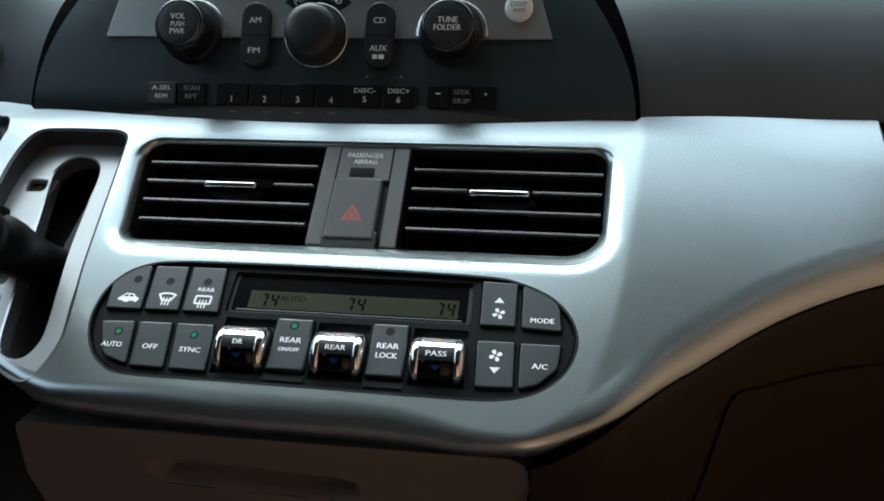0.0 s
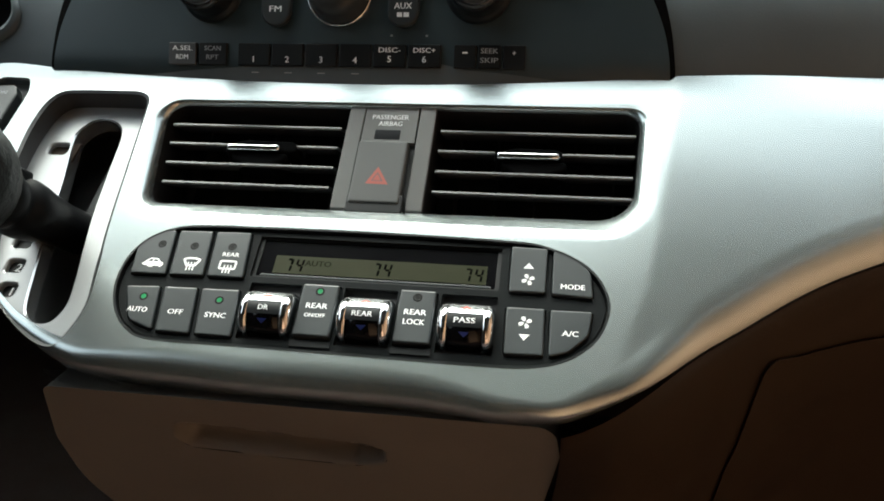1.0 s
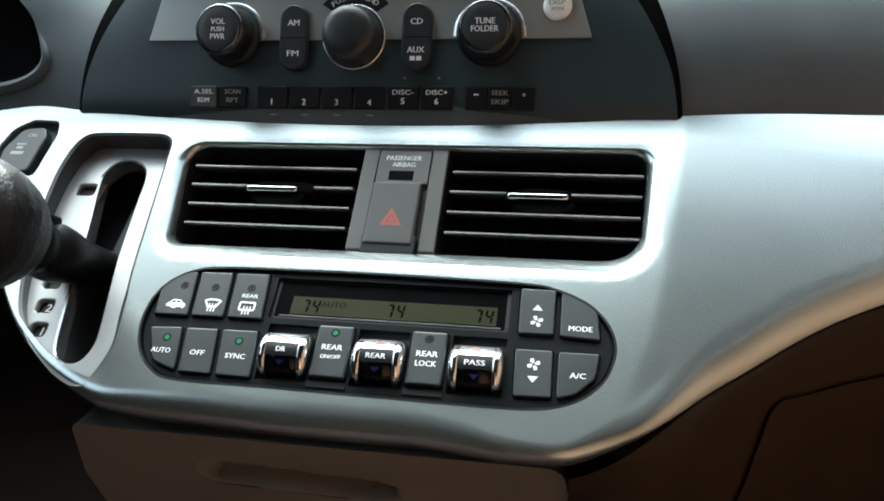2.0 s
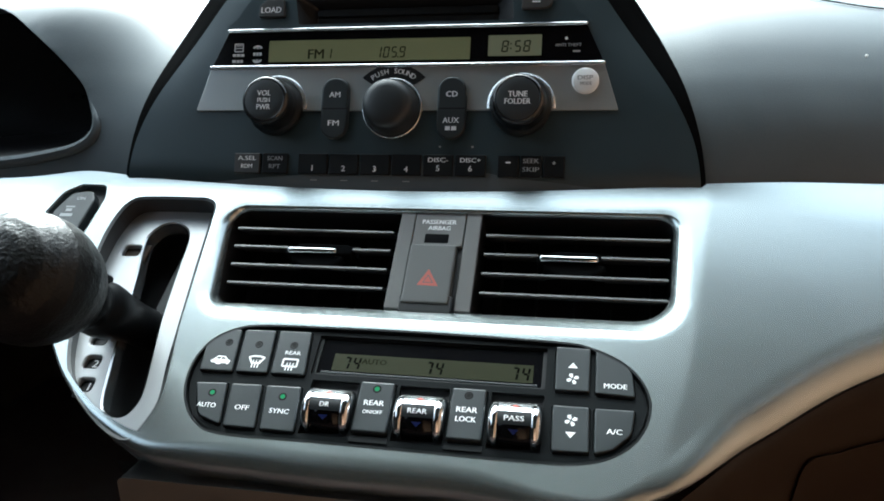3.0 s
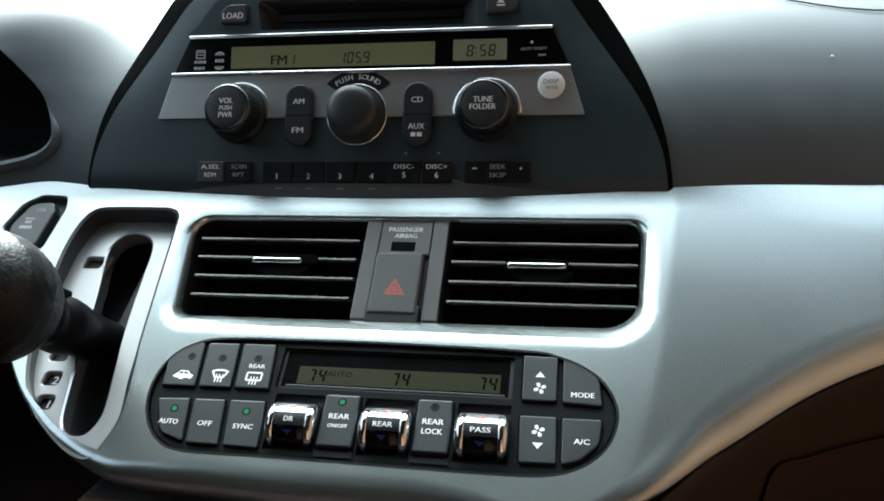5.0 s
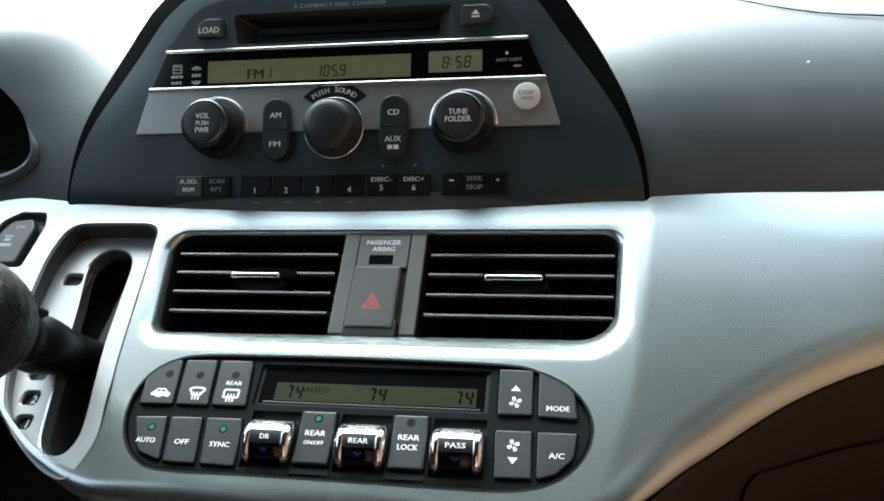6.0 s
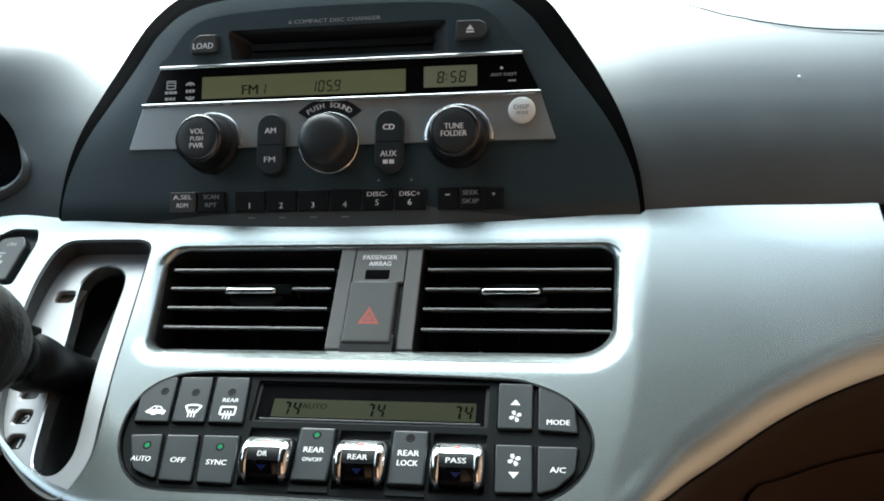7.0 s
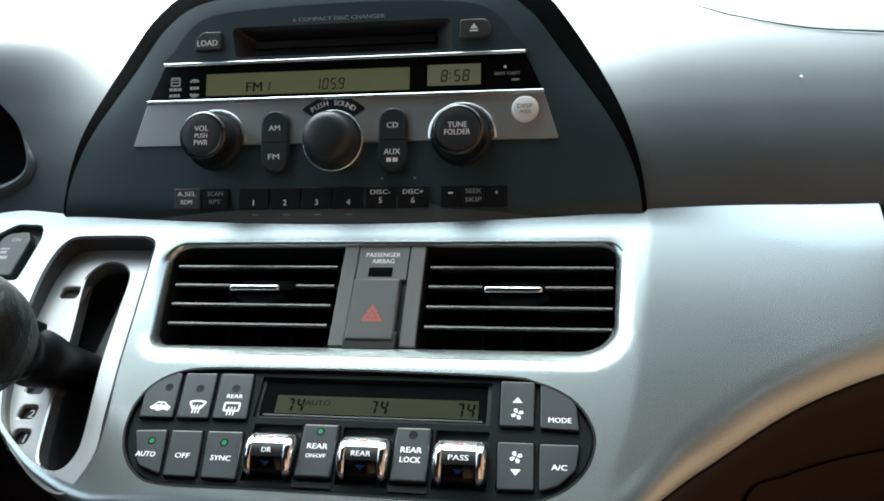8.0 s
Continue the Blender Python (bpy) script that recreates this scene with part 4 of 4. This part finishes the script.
# ------------------------------------------------------------ upper dashboard
RISE = [(0, 0.0, 0.0), (12, 3.0, 10.5), (34, 12.0, 31.0), (60, 28.0, 52.0), (85, 47.0, 69.0), (105, 64.0, 80.0), (125, 82.0, 88.5), (150, 105.5, 96.5), (185, 139.0, 104.0), (240, 193.0, 110.0), (320, 273.0, 116.0), (720, 673.0, 128.0)]


HOOD = [(0, 0.0, 0.0), (12, 3.0, 12.0), (34, 8.0, 33.0), (60, 16.0, 57.0), (85, 27.0, 79.0), (105, 39.0, 95.0), (125, 55.0, 107.0), (160, 87.0, 116.0), (200, 127.0, 120.0), (320, 247.0, 123.0), (720, 647.0, 128.0)]


def along(rows, p):
    q = [r[0] for r in rows]
    return float(np.interp(p, q, [r[1] for r in rows])), float(np.interp(p, q, [r[2] for r in rows]))


def dash(x, p):
    """The upper dashboard skin: across, and along its rise from the fascia's top edge. It swells into the instrument hood."""
    foot = fascia(x, table(x, TOP_EDGE))
    (ay, az), (by, bz) = along(RISE, p), along(HOOD, p)
    w = smoothstep(205, 285, -x)
    dy, dz = ay + (by - ay) * w, az + (bz - az) * w
    return Vector((x / 1000, foot.y + 0.001 + dy / 1000, foot.z - 0.001 + dz / 1000))


dash_top = thing("upper_dashboard", Matrix.Identity(4), "dark grey grained upper dashboard under the windscreen", "dashboard", kind="structure")
dash_outline = dense([(-848, -4), (748, -4), (748, 720), (-848, 720)], 14)
cluster_hole = dense(spline([(-520, 12), (-400, 12.5), (-309, 13.5), (-268, 16.5), (-252, 19), (-243.5, 24), (-241, 31), (-244, 42), (-250, 56), (-260, 69), (-274, 84), (-290, 98), (-319, 120), (-350, 128), (-400, 132), (-560, 132), (-570, 70)], 4), 6)
mesh_object("dash_skin", *sheet(dash_outline, [cluster_hole], 10.0, dash), SOFT, dash_top, smooth=True)


def hood_lip(out, proud):
    """Rounded below the opening, running out to nothing up its sides."""
    rows = []
    for (x, p), (a, b) in zip(cluster_hole, inset(cluster_hole, -1.0)):
        w = 1 - smoothstep(22, 48, p)
        k = out * (0.12 + 0.88 * w)
        rows.append(dash(x + (a - x) * k, p + (b - p) * k) + Vector((0, -proud, 0.35 * proud)) * w)
    return rows


lip_rows = [hood_lip(*row) for row in ((7.5, -0.0006), (7.0, 0.0012), (5.5, 0.0026), (3.2, 0.0032), (1.2, 0.0022), (0.0, 0.0))]
mesh_object("hood_lip", *joined(*[wall_between(a, b) for a, b in zip(lip_rows, lip_rows[1:])]), SOFT, dash_top, "rounded grey lip of the instrument hood", True)
cluster = thing("instrument_cluster", Matrix.Identity(4), "dark instrument cluster deep inside its rounded grey hood", "instrument cluster")
brim = [dash(x, p) for x, p in cluster_hole]
brim_in = [v + Vector((0, 0.004, 0)) for v in brim]
deep = [Vector((v.x, 0.60, v.z)) for v in brim]
mesh_object("hood_tunnel", *joined(wall_between(brim, brim_in), wall_between(brim_in, deep)), RIM, cluster, "black inner wall of the hood")
mesh_object("cluster_face", [Vector((v.x, 0.575, v.z)) for v in brim], [tuple(range(len(brim)))], CLUSTER, cluster, "dark glossy gauge lens")
for gx, gz, w, h in ((-318, 838, 14, 3), (-316, 826, 9, 2), (-322, 815, 12, 2.4), (-312, 806, 4, 4), (-350, 850, 16, 2), (-355, 820, 10, 2)):
    mesh_object("gauge_mark", [((gx + a * w) / 1000, 0.573, (gz + b * h) / 1000) for a, b in ((0, 0), (1, 0), (1, 1), (0, 1))], [(0, 1, 2, 3)], POD, cluster)

SEAM_LINE = [(158, 330), (162, 280), (164, 225), (168, 186), (180, 162), (194, 147), (210, 138), (224, 131), (240, 126), (266, 122), (320, 120), (420, 119)]


def seam_point(x, side):
    v = dash(x, table(x, SEAM_LINE) + side)
    return v + Vector((0, -0.0004, 0.0010 if side else 0.0002))


sx_list = list(np.linspace(158, 182, 40)) + list(np.linspace(185, 420, 70))
mesh_object("airbag_seam", *strip(sx_list, [-0.8, 0, 0.8], seam_point), SEAMDARK, dash_top)
mesh_object("paint_speck", *swept(lathe([(0.0009, 0), (0.0008, 0.0004), (0.0001, 0.0006)], 10), Matrix.Translation(dash(208, 78) + Vector((0, -0.0004, 0.0004))) @ Matrix.Rotation(radians(50), 4, "X")), WHITE, dash_top)

# ------------------------------------------------------------ gear gate and lever
gate = thing("gear_gate", PLATE, "silver gear selector gate plate with a long dark slot", "gear gate")
gate_outline = inset(spline([(-136.5, -109.8), (-136.6, -93.6), (-140.4, -74.2), (-144, -50.3), (-149.8, -11.1), (-155.3, 30.2), (-158.4, 39.1), (-165.8, 43.3), (-174, 44.1), (-203.3, 43.8), (-212.2, 41.8), (-216.9, 32.4), (-218.4, 16), (-216.9, -0.3),
                              (-210.5, -32.4), (-202.8, -57.6), (-195.2, -77.3), (-184.7, -91.6), (-172.2, -102.2), (-159, -110.8), (-147.1, -115.8), (-140.4, -115.3)], 4), 1.0)
gate_slot = spline([(-157.5, -105.8), (-149.9, -104.3), (-146.4, -95.7), (-147.6, -84.4), (-151.9, -63.8), (-155.9, -42.9), (-159.9, -11.1), (-162.2, 8.4), (-166.4, 17.6), (-175.3, 22.3), (-184.2, 20.4), (-189.5, 11.6), (-188.9, 1.9), (-183.2, -21.8), (-176.7, -53.4), (-171.2, -79.3), (-165.7, -99.7)], 5)
wins = [box_outline(-200.9, -5.4, -188.2, 4.0, 3.2), box_outline(-187.3, -80.5, -176.9, -71.5, 2.8), box_outline(-184.4, -93.8, -174.2, -84.8, 2.8), box_outline(-190.2, -66.5, -179.2, -57.4, 2.8)]
v, f = sheet(gate_outline, [gate_slot, *wins], 6.0, lambda x, y: (x, y, 0.0))
part("gate_plate", (v, f), GATE, gate)
for loop, depth in [(gate_slot, 9)] + [(w, 3.0) for w in wins]:
    small = inset(loop, 0.8)
    part("slot_edge", joined(wall_between([(x, y, 0) for x, y in loop], [(x, y, -0.7) for x, y in small]), wall_between([(x, y, -0.7) for x, y in small], [(x, y, -depth) for x, y in small])), SATIN if depth > 5 else GATE, gate)
part("slot_floor", joined(flat(dense(gate_outline, 30), -26)), GAP, gate)
part("dust_strip", bar(-172, -44, -146, 6, -16, -14), POD, gate)
for (cx, cy), ch in zip(((-182.1, -76.0), (-179.3, -89.3)), "21"):
    part("window_backing", bar(cx - 6.5, cy - 5.5, cx + 6.5, cy + 5.5, -4, -3), BLACK, gate)
    part("lettering", lettering(ch, 4.4, cx + 1.6, cy - 0.2, -1.4), PALETEXT, gate)
part("window_backing", bar(-191.5, -68, -178, -56, -4, -3), BLACK, gate)
part("window_backing", bar(-203, -7.4, -186, 6, -4, -3), BROWN, gate)
part("scratch_mark", bar(-206, -6.4, -204, -5.8, 0.0, 0.1), GREYPRINT, gate)

foot, head = Vector((-0.1745, 0.3600, 0.7150)), Vector((-0.173, 0.2866, 0.764))
axis = (head - foot).normalized()
lever_m = Matrix.Translation(head) @ axis.to_track_quat("Z", "Y").to_matrix().to_4x4()
lever = thing("gear_lever", lever_m, "black gear lever with a wrinkled leather knob and plastic collar", "gear lever")
KNOB_HALF = [(8, -31), (12, -30), (16.5, -26.5), (21.5, -21), (25.6, -13.5), (28.2, -5), (29, 3), (28.2, 11), (25.4, 18.5), (20.5, 24.5), (14, 28.3), (7, 30), (0.1, 30.5)]


def wrinkled(shape, deep):
    """Folds of worn leather: the surface pushed in along wandering lines."""
    v, f = shape
    out = []
    for x, y, z in v:
        p = Vector((x, y, z))
        n = p.normalized()
        fold = abs(noise.noise(Vector((x * 0.16, y * 0.16, z * 0.09)))) + 0.5 * abs(noise.noise(Vector((x * 0.38, y * 0.38, z * 0.24))))
        out.append(tuple(p - n * deep * math.exp(-(fold / 0.09) ** 2) + n * 0.25 * noise.noise(p * 0.8)))
    return out, f


rings = np.linspace(0, len(KNOB_HALF) - 1, 84)
half = [(float(np.interp(k, range(len(KNOB_HALF)), [r for r, z in KNOB_HALF])), float(np.interp(k, range(len(KNOB_HALF)), [z for r, z in KNOB_HALF]))) for k in rings]
part("knob", wrinkled(lathe(half, 140), 0.32), LEATHER, lever, "wrinkled black leather knob", True)
part("shaft", lathe([(10.5, -150), (11.2, -80), (12.4, -66), (13.8, -58), (14.4, -52), (14.0, -46.5), (12.2, -43.5), (11.8, -41), (13.2, -38), (14.8, -34), (14.6, -30), (13.4, -27.5), (8, -26)], 48), SHAFT, lever, "black tapered plastic collar and shaft", True)
part("release_button", prism(box_outline(-5, 8, 5, 16.5, 2), -48, -26, 1.5), SHAFT, lever)

# small switch left of the gate
sw = thing("door_switch", FACE, "dark grey door switch with faint white marks", "switch")
part("switch_well", flat(inset(switch_lip, 0.3), -5), BLACK, sw)
part("switch_key", prism(rounded([(-247, 79), (-227, 79), (-226, 104), (-229.5, 111), (-243, 109.5), (-249, 94)], [2, 2, 6, 4, 6, 6], 4), -5, 0.6, 1.0, 3), BUTTON, sw)
part("lettering", joined(lettering("ON", 2.6, -235, 104.6, 0.7, 5.5)), GREYPRINT, sw)
part("symbol_mark", joined(bar(-242, 97.5, -236, 98.6, 0.6, 0.7), bar(-241, 94.5, -237, 96.5, 0.6, 0.7), bar(-243, 90.5, -235, 92.8, 0.6, 0.7)), GREYPRINT, sw)

# ------------------------------------------------------------ lower dashboard
lower = thing("lower_dashboard", Matrix.Identity(4), "brown soft plastic lower dashboard below the fascia", "dashboard", kind="structure")
ROLL = [0, 4, 10, 16, 22, 40, 80, 160, 320]


def drawer_skin(x, q):
    """q: mm down from the fascia's low edge."""
    return Vector((x / 1000, 0.2860 + 0.00035 * q + 0.03 * ((x + 30) / 1000) ** 2, 0.6667 - 0.00096 * q))


def lower_skin(u, d):
    """u: across along the fascia's low right edge; d: mm outward and down from it."""
    base = fascia(u, table(u, LOW_EDGE))
    y = float(np.interp(d, ROLL, [0, -5, -12, -16.5, -18.5, -19, -10, 20, 60]))
    z = float(np.interp(d, ROLL, [0, 0.2, -3, -8, -14, -32, -70, -140, -290]))
    bulge = Vector((base.x, base.y + y / 1000, base.z + z / 1000))
    w = smoothstep(58, 125, u)
    p = drawer_skin(u, d).lerp(bulge, w + (1 - w) * (1 - smoothstep(0, 16, d)))
    return p + Vector((0.16 + u / 1000 * 0.3, 0.40, -0.15)) * 0.034 * smoothstep(90, 130, u) * smoothstep(0, 12, d)


SEAM = [(60, 6.5), (77, 6.8), (95, 9), (116, 12.4), (138, 14.2), (185, 15), (360, 16)]
SEAM = softened(SEAM, 60, 360, 14)
us = list(np.linspace(74.5, 360, 140))


def low_edge_rows():
    """The silver edge curls over and under: down to the drawer in the middle, down to the seam of the brown panel beside it."""
    up = FACE.to_3x3() @ Vector((0, 0, 1))
    rows = []
    for i, (x, y) in enumerate(low_line):
        n = outward(i)
        o, r = Vector(flat_low[i]), (2.2 + 10.8 * smoothstep(-205, -80, x)) * (1 - 0.5 * smoothstep(0, 80, x))
        a = fascia(o.x, o.y)
        t0 = (fascia(o.x + n.x, o.y + n.y) - a).normalized()
        turn = radians(78 + 27 * smoothstep(-150, -100, x))
        b, t1 = a + t0 * (r * math.sin(turn) / 1000) - up * (r * (1 - math.cos(turn)) / 1000), t0 * math.cos(turn) - up * math.sin(turn)
        w = smoothstep(62, 118, x)
        if w > 0:
            b = b.lerp(lower_skin(x, table(x, SEAM) - 0.4), w)
            t1 = t1.lerp(Vector((0.25 * n.x, 0.12, -1.0)), w).normalized()
        span, m0, m1 = (b - a).length, 1.75 - 1.30 * w, 0.95 + 0.35 * w
        row = [a - t0 * 0.0012 - up * 0.00003]
        for q in np.linspace(0, 1, 17):
            q = float(q)
            row.append(a * (2 * q ** 3 - 3 * q * q + 1) + t0 * span * m0 * (q ** 3 - 2 * q * q + q) + b * (3 * q * q - 2 * q ** 3) + t1 * span * m1 * (q ** 3 - q * q))
        rows.append(row)
    return rows


edge_rows = low_edge_rows()
mesh_object("fascia_rolled_edge", [p for row in edge_rows for p in row], [(18 * q + k, 18 * q + 18 + k, 18 * q + 19 + k, 18 * q + k + 1) for q in range(len(edge_rows) - 1) for k in range(17)], SILVER, fascia_panel, smooth=True)
mesh_object("lower_panel", *strip(us, [0, 1.0, 3, 6, 10, 16, 24, 34, 48, 64, 90, 140, 210, 300], lambda u, d: lower_skin(u - 6 * smoothstep(5, 70, d) * (1 - smoothstep(76, 130, u)), table(u, SEAM) + 0.6 + d)), BROWN, lower, smooth=True)

# drawer below the climate control
drawer = thing("dash_drawer", Matrix.Identity(4), "closed taupe plastic drawer with a moulded finger recess", "drawer")


face_outline = dense(rounded([(-133, -110), (56, -110), (69, -43), (74.5, -12), (72, 6), (-146, 5), (-155, -32), (-154, -66)], [4, 4, 60, 12, 9, 6, 30, 60], 6), 5)
pull = dense(rounded([(-92.5, -29.5), (-48, -31), (-12, -31.6), (2.5, -28), (3, -18), (-5, -15.2), (-44, -12.8), (-80, -11.2), (-93, -12)], [9, 40, 20, 5, 5, 20, 60, 40, 9], 5), 4)
dv = lambda x, y: drawer_skin(x, -y)
mesh_object("drawer_front", *sheet(face_outline, [pull], 5, dv), DRAWER, drawer, smooth=True)
pull_rows = [[dv(*p) + Vector((0, deep_in, 0.1 * deep_in)) for p in inset(pull, way_in)] for way_in, deep_in in ((0.0, 0.0), (0.6, 0.0003), (1.4, 0.0016), (2.6, 0.0045), (4.2, 0.0082), (6.0, 0.0105))]
mesh_object("finger_recess", *welded(joined(*[wall_between(a, b) for a, b in zip(pull_rows, pull_rows[1:])], (pull_rows[-1], [tuple(range(len(pull)))]))), DRAWER, drawer, "", True)
mesh_object("drawer_side", *wall_between([dv(*p) for p in face_outline], [dv(*p) + Vector((0, 0.03, 0)) for p in face_outline]), GAP, drawer)
shell = dense([(-130, -140), (90, -140), (95, 4), (-156, 4)], 8)
mesh_object("console_shell", *sheet(shell, [], 12, lambda x, y: dv(x, y) + Vector((0, 0.014, 0))), GAP, lower)

# glove box lid
glove = thing("glove_box", Matrix.Identity(4), "closed brown glove box lid", "glove box")
lid = dense(rounded([(140, 230), (143, 99), (151, 36.5), (166, 44), (182, 48.5), (208, 55), (260, 66), (355, 84), (355, 250)], [3, 30, 4, 20, 20, 20, 30, 5, 3], 5), 6)


def lid_skin(rise):
    return lambda u, d: lower_skin(u, d) + Vector((-0.1, -0.9, 0.3)) * rise


mesh_object("lid_gap", *sheet([(u + (u - 250) * 0.012, d - 1.5) for u, d in reversed(lid)], [], 9, lid_skin(0.0006)), GAP, glove, smooth=True)
lid_edge = inset(list(reversed(lid)), 1.2)
mesh_object("lid", *joined(sheet(lid_edge, [], 8, lid_skin(0.0030)), wall_between([lid_skin(0.003)(*p) for p in lid_edge], [lid_skin(0.0)(*p) for p in lid_edge])), BROWN, glove, smooth=True)

# ------------------------------------------------------------ cabin shell; its unseen parts shape light and reflections
def slab(name, pts, mat, label, thick=0.02):
    me_v = [Vector(p) for p in pts]
    n = (me_v[1] - me_v[0]).cross(me_v[2] - me_v[0]).normalized() * thick
    k = len(me_v)
    v = me_v + [p + n for p in me_v]
    f = [tuple(range(k)), tuple(reversed(range(k, 2 * k)))] + [(i, k + i, k + (i + 1) % k, (i + 1) % k) for i in range(k)]
    return tagged(mesh_object(name, v, f, mat), label, "car body", kind="structure")


# Out of view; the stepped front edge sets where the silver turns bright.
slab("ceiling", [(-0.66, 0.34, 1.46), (0.08, 0.34, 1.46), (0.24, 0.45, 1.46), (0.72, 0.45, 1.46), (0.72, -2.6, 1.46), (-0.66, -2.6, 1.46)], HEADLINER, "unseen dark roof, its front edge cut to shape the fascia's reflections")
slab("floor", [(-0.85, -2.6, 0.30), (0.75, -2.6, 0.30), (0.75, 1.1, 0.30), (-0.85, 1.1, 0.30)], CARPET, "dark carpet floor of the car")
# Unseen; higher than a door sill to keep window light off the silver edge.
slab("wall_left", [(-0.85, 1.1, 0.3), (-0.85, 1.1, 1.12), (-0.85, -2.6, 1.14), (-0.85, -2.6, 0.3)], TRIM, "unseen dark wall, raised to block light from the left window")
# Unseen; nearly closes the right window and reflects tan in the rolled edge.
slab("wall_right", [(0.75, -2.6, 0.3), (0.75, -2.6, 1.445), (0.75, 1.1, 1.440), (0.75, 1.1, 0.3)], TANREFLECT, "unseen tan wall almost up to the roof, added to reflect brown and block side light")
slab("wall_front", [(-0.85, 1.08, 0.3), (0.75, 1.08, 0.3), (0.75, 1.08, 0.88), (-0.85, 1.08, 0.88)], TRIM, "dark bulkhead under the dashboard")
# Added out of view, with no rear window, to stop light from behind.
slab("wall_back", [(0.75, -2.6, 0.3), (-0.85, -2.6, 0.3), (-0.85, -2.6, 1.46), (0.75, -2.6, 1.46)], TRIM, "unseen dark wall, closed up to the roof to keep rear light out")
for sx, tx in ((-0.85, -0.66), (0.75, 0.72)):
    # Solid and unseen; cuts side light so the lower dash stays dark.
    slab("wall_rear_side", [(sx, -2.6, 0.9), (sx, -0.30, 0.9), (tx, -0.30, 1.48), (tx, -2.6, 1.48)], TRIM, "unseen dark wall, added to cut fill light from the rear side")
    # Unseen pillars; each width decides how much sky the silver mirrors.
    inner = 0.05 if sx < 0 else -0.10
    slab("pillar", [(sx, 0.98, 0.88), (sx + inner, 1.02, 0.88), (tx + inner, 0.40, 1.47), (tx, 0.36, 1.47)], HEADLINER, "unseen dark windscreen pillar, its width set to shape reflections", 0.03)
# Added out of view so the low silver edge reflects dark.
slab("unseen_seat_back", [(-0.72, -0.50, 0.3), (-0.10, -0.50, 0.3), (-0.10, -0.68, 1.30), (-0.72, -0.68, 1.30)], DARKBLOCK, "unseen near-black slab at the driver's seat, added to darken the fascia's reflection", 0.1)
# Added out of view; seen only as brown in the rolled silver edge.
slab("unseen_seat_back", [(0.16, -0.50, 0.3), (0.64, -0.50, 0.3), (0.64, -0.68, 1.30), (0.16, -0.68, 1.30)], TANREFLECT, "unseen tan slab at the passenger seat, added for the brown reflection", 0.1)
ground = mesh_object("ground", [(-400, -400, -0.45), (400, -400, -0.45), (400, 400, -0.45), (-400, 400, -0.45)], [(0, 1, 2, 3)], GRASS)
tagged(ground, "flat green grass round the parked car", "ground", kind="structure")
